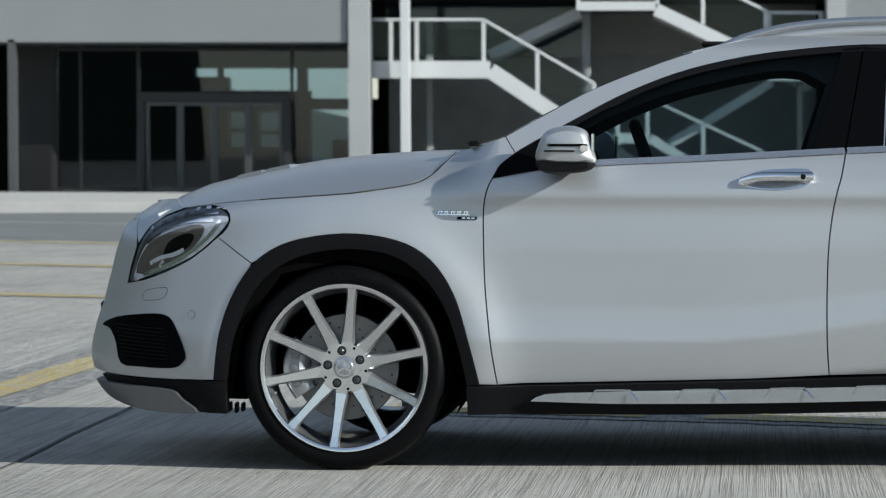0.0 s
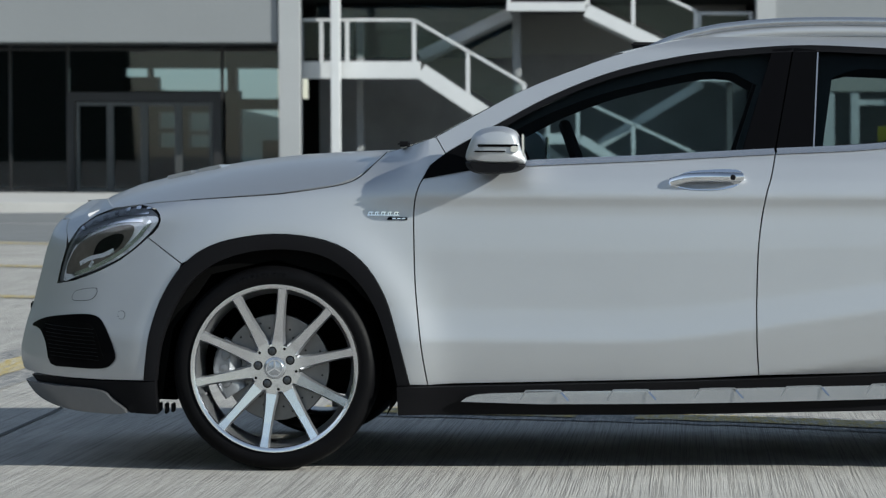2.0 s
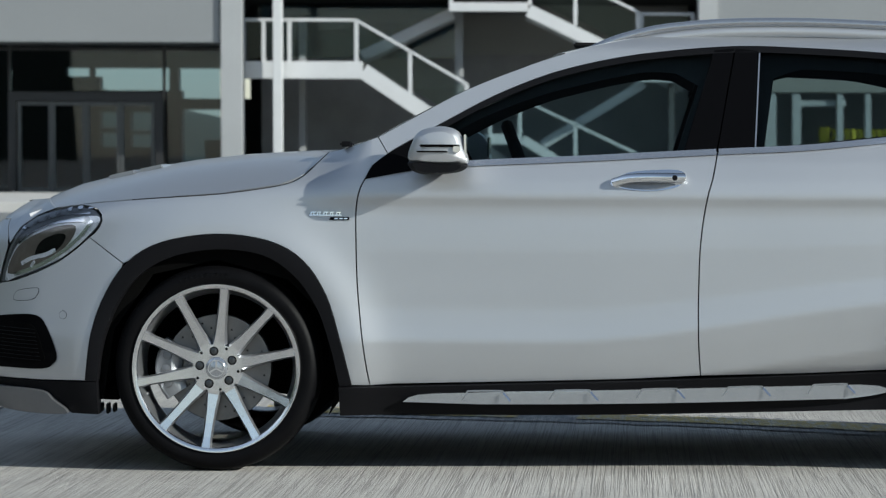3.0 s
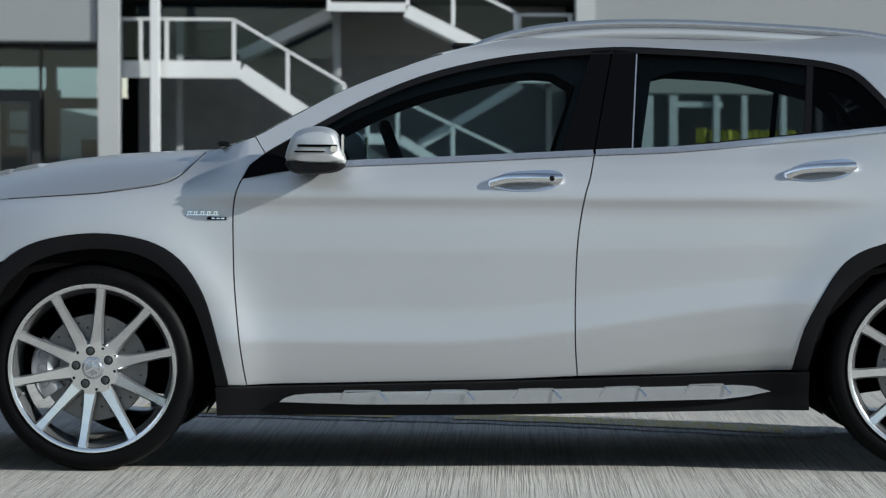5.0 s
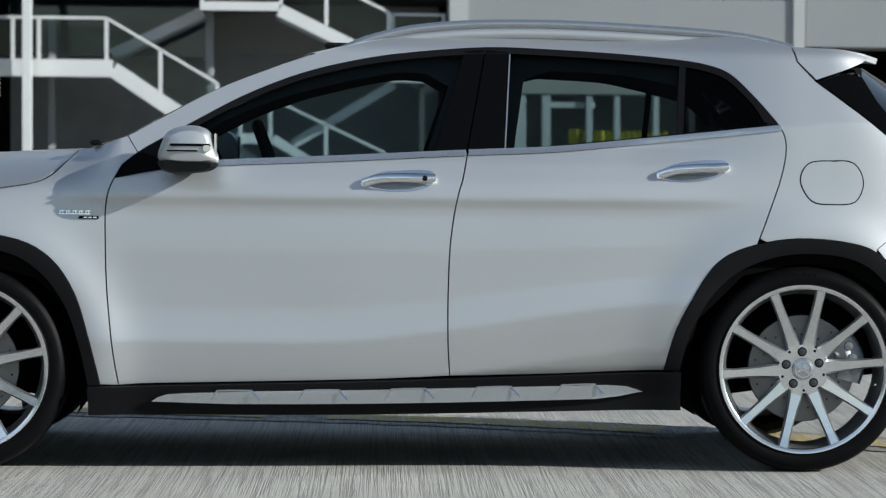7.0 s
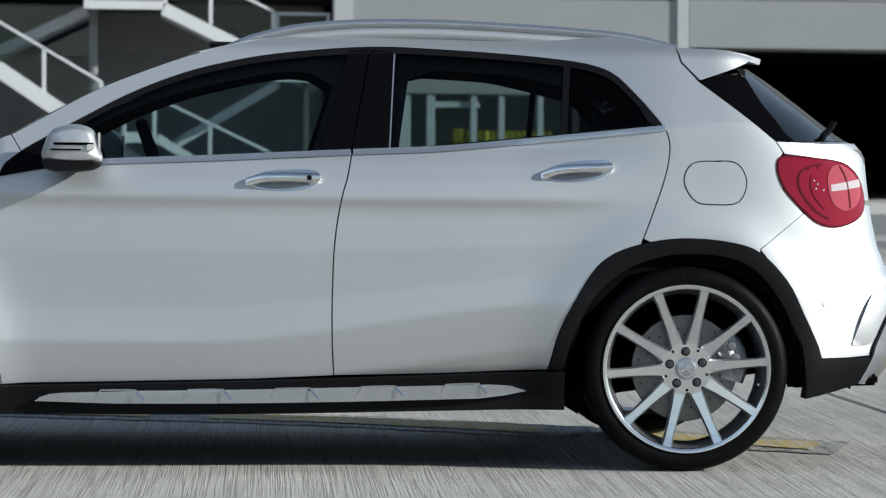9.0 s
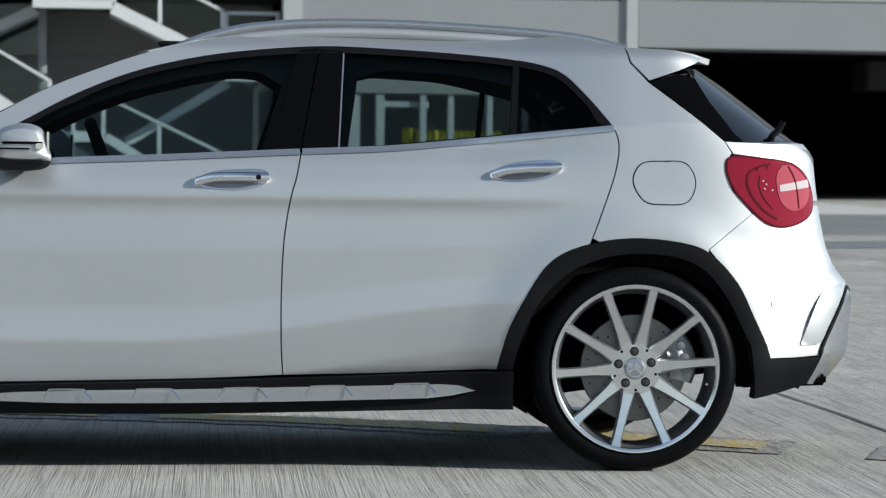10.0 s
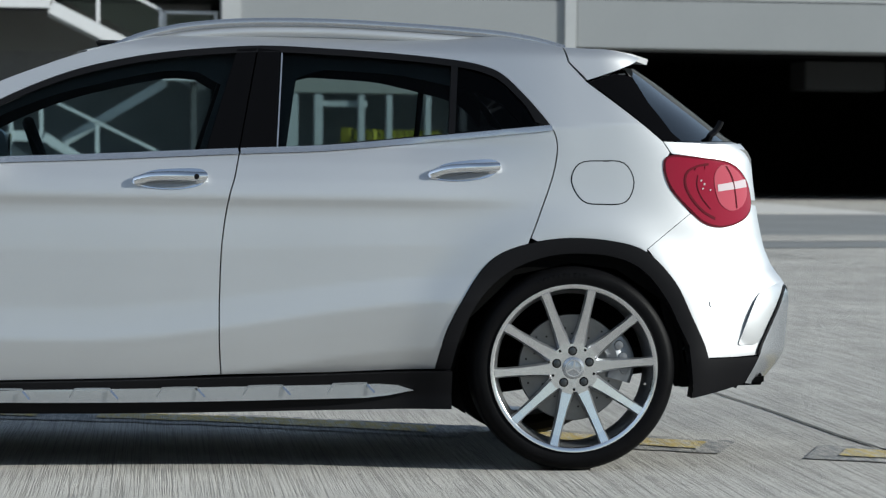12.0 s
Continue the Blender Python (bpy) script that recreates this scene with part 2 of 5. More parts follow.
def skin(name, poly, mat, parent, label="", lift=0.0, gap=0.0022, thick=0.02, step=0.04, far=False, crown=0.0, lean=0.0):
    """A panel of the car's side: the outline (x, z) laid on the skin, with its edges turned in."""
    poly = shrink([tuple(p[:2]) for p in poly], gap) if gap else [tuple(p[:2]) for p in poly]
    cx, cz = sum(p[0] for p in poly) / len(poly), sum(p[1] for p in poly) / len(poly)
    rx, rz = max(abs(p[0] - cx) for p in poly), max(abs(p[1] - cz) for p in poly)
    verts, index, faces, normals = [], {}, [], []
    s = -1 if far else 1

    def deep(x, z):
        d = side(x, z) - lift - lean * (0.29 - z)
        if crown:
            d -= crown * max(0.0, 1 - ((x - cx) / rx) ** 2 - ((z - cz) / rz) ** 2)
        return d

    def vert(x, z, sink, fresh=False):
        key = (round(x, 5), round(z, 5), sink)
        if fresh or key not in index:
            index[key] = len(verts)
            verts.append((x, s * (deep(x, z) + sink - MID), z))
            normals.append((Vector(side_normal(x, z, far)) + Vector((0, 0, lean))).normalized())
        return index[key]

    x0, x1 = min(p[0] for p in poly), max(p[0] for p in poly)
    z0, z1 = min(p[1] for p in poly), max(p[1] for p in poly)
    nx, nz = max(1, math.ceil((x1 - x0) / step)), max(1, math.ceil((z1 - z0) / (step * 0.6)))
    for i in range(nx):
        a, b = x0 + (x1 - x0) * i / nx, x0 + (x1 - x0) * (i + 1) / nx
        col = clip(clip(poly, 0, a, False), 0, b, True)
        if len(col) < 3:
            continue
        for j in range(nz):
            c, d = z0 + (z1 - z0) * j / nz, z0 + (z1 - z0) * (j + 1) / nz
            cell = clip(clip(col, 1, c, False), 1, d, True)
            ids = []
            for p in cell:
                k = vert(p[0], p[1], 0.0)
                if k not in ids:
                    ids.append(k)
            if len(ids) >= 3:
                faces.append(ids)
    smooth_count = len(verts)
    n = len(poly)
    turn = 1 if sum(a[0] * b[1] - b[0] * a[1] for a, b in zip(poly, poly[1:] + poly[:1])) > 0 else -1
    for i in range(n):
        p, q = poly[i], poly[(i + 1) % n]
        m = max(1, math.ceil(math.dist(p, q) / step))
        for k in range(m):
            u = (p[0] + (q[0] - p[0]) * k / m, p[1] + (q[1] - p[1]) * k / m)
            v = (p[0] + (q[0] - p[0]) * (k + 1) / m, p[1] + (q[1] - p[1]) * (k + 1) / m)
            base = len(verts)
            e = Vector((v[0] - u[0], v[1] - u[1]))
            o = turn * Vector((e.y, 0, -e.x)).normalized() if e.length > 1e-9 else Vector((0, 0, 1))
            for w, sink in ((u, 0.0), (v, 0.0), (v, thick), (u, thick)):
                verts.append((w[0], s * (deep(w[0], w[1]) + sink - MID), w[1]))
                normals.append(o)
            faces.append([base, base + 1, base + 2, base + 3])
    for ids in faces:  # every face looks the way its normals do
        n3 = Vector((0, 0, 0))
        for a, b in zip(ids, ids[1:] + ids[:1]):
            p, q = verts[a], verts[b]
            n3 += Vector(((p[1] - q[1]) * (p[2] + q[2]), (p[2] - q[2]) * (p[0] + q[0]), (p[0] - q[0]) * (p[1] + q[1])))
        if n3.dot(normals[ids[0]]) < 0:
            ids.reverse()
    me = bpy.data.meshes.new(name)
    me.from_pydata(verts, [], faces)
    settled(me, parent)
    for p in me.polygons:
        p.use_smooth = True
    me.materials.append(mat)
    if not crown:
        me.normals_split_custom_set_from_vertices([tuple(v) for v in normals])
    ob = new(name, me)
    ob.parent = parent
    if label:
        ob["label"] = label
    return ob


def ribbon(name, line, width, mat, parent, label="", lift=0.002, thick=0.012, far=False, lean=0.0):
    """A narrow strip along a line on the skin."""
    left, right = [], []
    for i, p in enumerate(line):
        a, b = Vector(line[max(i - 1, 0)]), Vector(line[min(i + 1, len(line) - 1)])
        d = (b - a).normalized()
        left.append((p[0] - d.y * width / 2, p[1] + d.x * width / 2))
        right.append((p[0] + d.y * width / 2, p[1] - d.x * width / 2))
    return skin(name, left + right[::-1], mat, parent, label, lift, 0, thick, 0.05, far, lean=lean)


def both(make):
    """Builds a panel on the near and on the far side."""
    return make(False), make(True)


def arc(cx, cz, r, a0, a1, n, flat=1.0):
    return [(cx + r * math.cos(radians(a0 + (a1 - a0) * k / n)), cz + flat * r * math.sin(radians(a0 + (a1 - a0) * k / n))) for k in range(n + 1)]


car = thing("car", 0, MID, 0, "silver compact crossover car parked on concrete, windows closed", "car")
SETTLE = settle_car

# lines that panels share
DOOR_FRONT = curve_through([(-0.871, 0.944), (-0.888, 0.908), (-0.900, 0.845), (-0.900, 0.738), (-0.896, 0.612), (-0.885, 0.486), (-0.872, 0.378), (-0.857, 0.288)], 4)
DOOR_MID = curve_through([(0.251, 1.034), (0.232, 0.950), (0.213, 0.886), (0.191, 0.744), (0.184, 0.583), (0.183, 0.440), (0.191, 0.322)], 4)
DOOR_REAR = curve_through([(1.262, 1.128), (1.284, 1.114), (1.295, 1.058), (1.278, 0.969), (1.236, 0.858), (1.187, 0.744)], 4)
BELT_LINE = curve_through([(-0.871, 0.944), (-0.72, 0.972), (-0.55, 0.993), (-0.19, 1.010), (0.251, 1.034), (0.534, 1.048), (0.810, 1.075), (1.079, 1.104), (1.278, 1.126)], 5)
DLO = curve_through([(-0.871, 0.944), (-0.849, 0.985), (-0.801, 1.023), (-0.716, 1.073), (-0.618, 1.127), (-0.467, 1.208), (-0.288, 1.281), (-0.108, 1.328), (0.071, 1.357),
                     (0.328, 1.379), (0.551, 1.375), (0.773, 1.364), (0.955, 1.348), (1.061, 1.330), (1.130, 1.300), (1.196, 1.232), (1.245, 1.171), (1.278, 1.126)], 4)
HOOD_GAP = curve_through([(-1.88, 0.846), (-1.76, 0.858), (-1.631, 0.870), (-1.510, 0.879), (-1.326, 0.893), (-1.146, 0.920), (-1.076, 0.948), (-1.032, 0.997), (-1.009, 1.027)], 4)
PILLAR_TOP = curve_through([(-0.834, 1.077), (-0.718, 1.142), (-0.557, 1.229), (-0.378, 1.302), (-0.234, 1.352), (-0.080, 1.392), (0.109, 1.428), (0.303, 1.453),
                            (0.571, 1.461), (0.853, 1.455), (1.120, 1.438), (1.289, 1.415), (1.348, 1.402)], 4)
ARCH_F = curve_through([(-1.780, 0.283), (-1.758, 0.442), (-1.710, 0.570), (-1.635, 0.671), (-1.524, 0.735), (-1.345, 0.764), (-1.177, 0.744), (-1.069, 0.684), (-0.996, 0.577), (-0.951, 0.433), (-0.915, 0.289)], 4)
ARCH_FI = curve_through([(-1.739, 0.283), (-1.722, 0.403), (-1.678, 0.523), (-1.603, 0.624), (-1.492, 0.689), (-1.345, 0.716), (-1.198, 0.700), (-1.098, 0.637), (-1.026, 0.539), (-0.981, 0.413), (-0.953, 0.286)], 4)
ARCH_R = curve_through([(0.887, 0.335), (0.921, 0.472), (1.003, 0.619), (1.077, 0.701), (1.187, 0.744), (1.325, 0.763), (1.480, 0.752), (1.598, 0.716), (1.699, 0.618), (1.761, 0.504), (1.815, 0.402)], 4)
ARCH_RI = curve_through([(0.937, 0.335), (0.963, 0.451), (1.028, 0.571), (1.121, 0.654), (1.235, 0.700), (1.351, 0.714), (1.487, 0.701), (1.587, 0.654), (1.668, 0.560), (1.719, 0.465), (1.753, 0.404)], 4)
HEADLAMP = curve_through([(-2.135, 0.580), (-2.120, 0.643), (-2.100, 0.706), (-2.058, 0.767), (-2.004, 0.805), (-1.910, 0.832), (-1.816, 0.842), (-1.758, 0.831), (-1.738, 0.800),
                          (-1.763, 0.763), (-1.823, 0.711), (-1.885, 0.668), (-1.971, 0.628), (-2.062, 0.596)], 3, True)
TAILLAMP = curve_through([(1.689, 1.034), (1.672, 0.992), (1.698, 0.927), (1.763, 0.861), (1.830, 0.813), (1.915, 0.802), (2.016, 0.829), (2.061, 0.877), (2.036, 0.956), (1.949, 1.014), (1.799, 1.032)], 6, True)


def near(line, x):
    return min(range(len(line)), key=lambda i: abs(line[i][0] - x))


def nose_line(z0, z1, n=10):
    return [(smooth_list(z0 + (z1 - z0) * k / n, NOSE, 0.02) + 0.003, z0 + (z1 - z0) * k / n) for k in range(n + 1)]


def tail_line(z0, z1, n=10):
    return [(smooth_list(z0 + (z1 - z0) * k / n, TAIL, 0.02) - 0.003, z0 + (z1 - z0) * k / n) for k in range(n + 1)]


kb = near(BELT_LINE, 0.251)
front_door = both(lambda f: skin("front_door", BELT_LINE[:kb + 1] + DOOR_MID[1:] + [(-0.06, 0.311), (-0.42, 0.302), (-0.78, 0.292)] + DOOR_FRONT[::-1][:-1], PAINT, car, far=f, step=0.022))
rear_door = both(lambda f: skin("rear_door", BELT_LINE[kb:] + DOOR_REAR[1:] + [p for p in ARCH_R[::-1] if p[0] < 1.185] + [(0.55, 0.325)] + DOOR_MID[::-1][:-1], PAINT, car, far=f, step=0.022))
# front wing: bonnet gap, windscreen pillar, door, arch, joint with the bumper
wing_arch = [p for p in ARCH_F if p[0] > -1.651]
both(lambda f: skin("wing", HOOD_GAP + [(-0.98, 1.034), (-0.927, 1.046), (-0.834, 1.077), (-0.801, 1.023), (-0.849, 0.985)] + DOOR_FRONT + wing_arch[::-1] + [(-1.651, 0.665), (-1.777, 0.746), (-1.757, 0.761), (-1.741, 0.781), (-1.733, 0.801), (-1.737, 0.820), (-1.752, 0.836), (-1.780, 0.8445), (-1.816, 0.8475)], PAINT, car, far=f, step=0.024))
# dark strip laid on the skin in place of a shaded gap
both(lambda f: ribbon("bonnet_gap", [p for p in HOOD_GAP if p[0] > -1.66], 0.0020, DARK, car, lift=0.0012, thick=0.004, far=f))
bumper_arch = [p for p in ARCH_F if p[0] <= -1.651]
lamp_low = [(-2.137, 0.577), (-2.062, 0.593), (-1.971, 0.625), (-1.885, 0.665), (-1.823, 0.708), (-1.777, 0.746)]
both(lambda f: skin("front_bumper", lamp_low + [(-1.651, 0.665)] + bumper_arch[::-1] + [(-1.939, 0.273), (-2.19, 0.265)] + nose_line(0.262, 0.78) + [(-2.150, 0.789), (-2.112, 0.735), (-2.106, 0.700), (-2.124, 0.640)], PAINT, car, far=f, step=0.03))
both(lambda f: skin("nose_panel", nose_line(0.785, 0.845, 4) + [(-2.025, 0.86), (-1.930, 0.836), (-2.006, 0.809), (-2.062, 0.770), (-2.100, 0.712), (-2.112, 0.735), (-2.150, 0.789)], PAINT, car, far=f, step=0.03, gap=0.001))
# roof rail panel with the rear quarter in one
quarter_low = [p for p in ARCH_R if 1.187 <= p[0] <= 1.60]
both(lambda f: skin("side_panel", PILLAR_TOP + [(1.357, 1.349), (1.415, 1.283), (1.552, 1.179), (1.669, 1.088), (1.695, 1.05), (1.684, 1.034), (1.667, 0.992), (1.693, 0.925), (1.769, 0.846), (1.600, 0.727)]
                    + quarter_low[::-1] + DOOR_REAR[::-1] + DLO[::-1][1:near(DLO[::-1], -0.801)] + [(-0.801, 1.023)], PAINT, car, far=f, step=0.026))
rear_arch = [p for p in ARCH_R if p[0] > 1.60]
both(lambda f: skin("rear_bumper", [(1.600, 0.727), (1.769, 0.846), (1.830, 0.809), (1.915, 0.798), (2.016, 0.824), (2.065, 0.872)] + tail_line(0.86, 0.40) + [(2.07, 0.39), (2.061, 0.352), (1.938, 0.352), (1.832, 0.357)] + rear_arch[::-1], PAINT, car, far=f, step=0.03, gap=0.0008))
both(lambda f: skin("tailgate_side", [(1.669, 1.088), (1.85, 1.083)] + tail_line(1.09, 0.88) + [(2.061, 0.885), (2.036, 0.962), (1.949, 1.018), (1.799, 1.036), (1.700, 1.045)], PAINT, car, far=f, step=0.03))
# wheel arch trims, sill and lower ends in black plastic
both(lambda f: skin("front_arch_trim", ARCH_F + ARCH_FI[::-1], BLACK, car, lift=0.006, far=f, gap=0, thick=0.05))
both(lambda f: skin("rear_arch_trim", ARCH_R + ARCH_RI[::-1], BLACK, car, lift=0.006, far=f, gap=0, thick=0.05))
sill = both(lambda f: skin("sill", [(-0.953, 0.284), (-0.78, 0.287), (-0.42, 0.298), (0.19, 0.314), (0.90, 0.329), (0.938, 0.330), (0.942, 0.205), (0.3, 0.200), (-0.5, 0.195), (-0.951, 0.193)], BLACK, car, far=f, gap=0, thick=0.06, lift=0.03))
STRIP = [(-0.752, 0.240), (-0.735, 0.253), (-0.705, 0.263), (-0.655, 0.2675), (-0.42, 0.276), (0.2, 0.286), (0.70, 0.289), (0.765, 0.284), (0.818, 0.267), (0.74, 0.252), (0.66, 0.244), (0.2, 0.240), (-0.5, 0.235)]
for s, f in zip(sill, (False, True)):
    skin("sill_strip", STRIP, SATIN, s, "satin silver strip", lift=0.034, far=f, gap=0, thick=0.015, step=0.03, lean=0.38)
    for k in range(5):
        x = -0.49 + 0.2745 * k
        z = 0.279 + 0.0035 * k
        line = curve_through([(x - 0.073, z - 0.030), (x - 0.058, z - 0.006), (x - 0.045, z - 0.002), (x + 0.045, z - 0.001), (x + 0.056, z - 0.006), (x + 0.078, z - 0.030)], 3)
        # grey line and chrome slash paint the notch's shaded and lit edges
        ribbon("step_notch", line, 0.0050, CALIPER, s, lift=0.0345, thick=0.003, far=f, lean=0.38)
        ribbon("step_notch", line[-4:], 0.0055, CHROME, s, "bright strip painted as the lit edge of a notch", lift=0.0352, thick=0.003, far=f, lean=0.9)
both(lambda f: skin("rear_lower_trim", [(1.753, 0.404), (1.815, 0.402), (1.832, 0.354), (1.938, 0.349), (2.061, 0.346), (2.035, 0.29), (2.011, 0.253), (1.906, 0.237), (1.772, 0.222), (1.775, 0.253)], BLACK, car, far=f, gap=0, thick=0.05, lift=0.006))
both(lambda f: skin("front_lower_trim", [(-1.742, 0.282), (-1.939, 0.270), (-2.19, 0.262)] + [(-2.25, 0.255), (-2.22, 0.232), (-1.919, 0.235), (-1.835, 0.172), (-1.738, 0.174)], BLACK, car, far=f, gap=0, thick=0.05, lift=0.004))
both(lambda f: skin("splitter", curve_through([(-2.31, 0.222), (-2.24, 0.234), (-2.08, 0.242), (-1.935, 0.240), (-1.895, 0.214), (-1.842, 0.174), (-1.95, 0.163), (-2.09, 0.162), (-2.22, 0.176), (-2.30, 0.200)], 3, True), SPLIT, car, "dull silver front splitter", far=f, gap=0, thick=0.09, lift=0.035, step=0.03))

# ---- windows ----
def between(line, a, b):
    return [p for p in line if a < p[0] < b]


INNER = [(x * 1.0, z - 0.022) for x, z in DLO]
for f, fd, rd in ((False, front_door[0], rear_door[0]), (True, front_door[1], rear_door[1])):
    for o in (fd, rd):
        o["label"] = "silver painted door panel"
    # black frame round the glass
    skin("window_frame", DLO + [(1.225, 1.143)] + [(x - 0.012 * ease(x, 0.8, 1.2), z - 0.020) for x, z in DLO[::-1] if -0.72 < x < 1.22] + [(-0.72, 1.045)], BLACK, car, far=f, gap=0, lift=0.004, thick=0.03)
    skin("window_corner", [(-0.871, 0.944), (-0.849, 0.985), (-0.801, 1.023), (-0.716, 1.072), (-0.640, 1.090), (-0.600, 0.993), (-0.72, 0.972)], GLOSS, fd, far=f, gap=0, lift=0.006, thick=0.02)
    skin("glass_pane", [(-0.640, 0.990), (-0.19, 1.012), (0.16, 1.030), (0.247, 1.345)] + between(INNER, -0.62, 0.22)[::-1] + [(-0.640, 1.095)], CARGLASS, fd, "clear side window", far=f, gap=0, lift=-0.012, thick=0.004)
    skin("door_pillar", [(0.140, 1.026), (0.246, 1.031), (0.3205, 1.372), (0.255, 1.366)], GLOSS, fd, "gloss black pillar panel", far=f, gap=0, lift=0.004, thick=0.02)
    skin("door_pillar", [(0.250, 1.031), (0.366, 1.036), (0.397, 1.365), (0.3255, 1.372)], GLOSS, rd, "gloss black pillar panel", far=f, gap=0, lift=0.004, thick=0.02)
    ribbon("glass_edge", [(0.372, 1.038), (0.403, 1.358)], 0.0045, RIMGREY, rd, lift=0.004, far=f)
    skin("glass_pane", [(0.372, 1.038), (0.534, 1.050), (0.810, 1.077), (0.940, 1.092), (0.966, 1.330), (0.773, 1.346), (0.551, 1.357), (0.400, 1.360)], REARGLASS, rd, "tinted side window", far=f, gap=0, lift=-0.012, thick=0.004)
    ribbon("divider", [(0.946, 1.092), (0.976, 1.338)], 0.021, BLACK, rd, lift=0.003, far=f)
    skin("quarter_glass", [(0.955, 1.092), (1.079, 1.106), (1.245, 1.126), (1.205, 1.18), (1.115, 1.285), (1.05, 1.312), (0.986, 1.328)], REARGLASS if f else DARKGLASS, rd, "dark quarter window", far=f, gap=0, lift=-0.008, thick=0.004)
    # headliner edge and pillar trim inside the glass
    roofline = [p for p in DLO if -0.66 < p[0] < 1.20]
    drop = [(-0.66, 0.045), (-0.2, 0.062), (0.05, 0.058), (0.14, 0.075), (0.20, 0.12), (0.33, 0.16), (0.46, 0.10), (0.53, 0.068), (0.8, 0.066), (1.0, 0.09), (1.2, 0.10)]
    skin("headliner_edge", roofline + [(x, z - lerp_list(x, drop)) for x, z in roofline[::-1]], TRIM, car, "dark cabin trim over the windows", far=f, gap=0, lift=-0.055, thick=0.02)
    skin("pillar_trim", [(0.115, 1.0), (0.40, 1.0), (0.455, 1.29), (0.215, 1.28)], TRIM, car, "dark cabin pillar trim", far=f, gap=0, lift=-0.055, thick=0.03)
    line = [p for p in BELT_LINE if p[0] > -0.68]
    ribbon("belt_moulding", line[:near(line, 0.246)] + [(0.246, 1.0335)], 0.019, SATIN, fd, "satin chrome belt strip", lift=0.006, far=f)
    ribbon("belt_moulding", [(0.254, 1.034)] + line[near(line, 0.30):], 0.019, SATIN, rd, "satin chrome belt strip", lift=0.006, far=f)
    # roof rail
    s = -1 if f else 1
    rail_pts = curve_through([(-0.15, 0.255, 1.366), (-0.07, 0.262, 1.402), (0.02, 0.27, 1.428), (0.12, 0.275, 1.447), (0.30, 0.275, 1.463), (0.56, 0.275, 1.468), (0.84, 0.27, 1.460), (1.12, 0.265, 1.446), (1.26, 0.26, 1.429), (1.375, 0.25, 1.402)], 5)
    bm = bmesh.new()
    tube(bm, [(x, s * (y - MID), z - 0.004) for x, y, z in rail_pts], 0.015, 12)
    rail = part("roof_rail", bm, SATIN, car, "satin silver roof rail")
    bm = bmesh.new()
    tube(bm, [(x, s * (y + 0.004 - MID), z - 0.036) for x, y, z in rail_pts[4:-3]], 0.021, 10)
    part("rail_foot", bm, PAINT, rail)

    # door handles: shell, recess, a grey patch painted as shade, and grip
    for o, hx, hz, tilt, key in ((fd, 0.022, 0.944, 0.0, True), (rd, 0.975, 0.982, 0.055, False)):
        def h(px, pz):
            return (hx + px, hz + pz + tilt * px)
        bowl = skin("handle_recess", curve_through([h(-0.118, -0.012), h(-0.06, 0.022), (h(0.02, 0.031)), h(0.10, 0.031), h(0.122, 0.012), h(0.10, -0.020), h(0.03, -0.034), h(-0.06, -0.031)], 4, True), CHROME, o, "polished handle shell", lift=0.003, far=f, gap=0, thick=0.01, step=0.015)
        skin("handle_shadow", curve_through([h(-0.100, -0.014), h(-0.04, -0.008), h(0.05, -0.010), h(0.09, -0.014), h(0.03, -0.030), h(-0.05, -0.028)], 4, True), CALIPER, o, lift=0.0045, far=f, gap=0, thick=0.004, step=0.02)
        bm = bmesh.new()
        tube(bm, [(hx + a, s * (side(hx + a, hz + b) - 0.02 - c - MID), hz + b + tilt * a) for a, b, c in curve_through([(-0.108, -0.010, -0.012), (-0.06, 0.004, 0.006), (0.0, 0.008, 0.014), (0.06, 0.008, 0.012), (0.116, 0.008, -0.006)], 5)], 0.015, 10)
        part("door_handle", bm, CHROME, o, "satin chrome grip handle")
        if key:
            bm = bmesh.new()
            spin(bm, [(0.0001, -0.004), (0.008, -0.004), (0.009, 0.0)], 14, centre=(hx + 0.085, s * (side(hx + 0.085, hz) - 0.036 - MID) if not f else -(side(hx + 0.085, hz) - 0.036 - MID), hz + 0.007))
            part("key_cylinder", bm, BLACK, o)

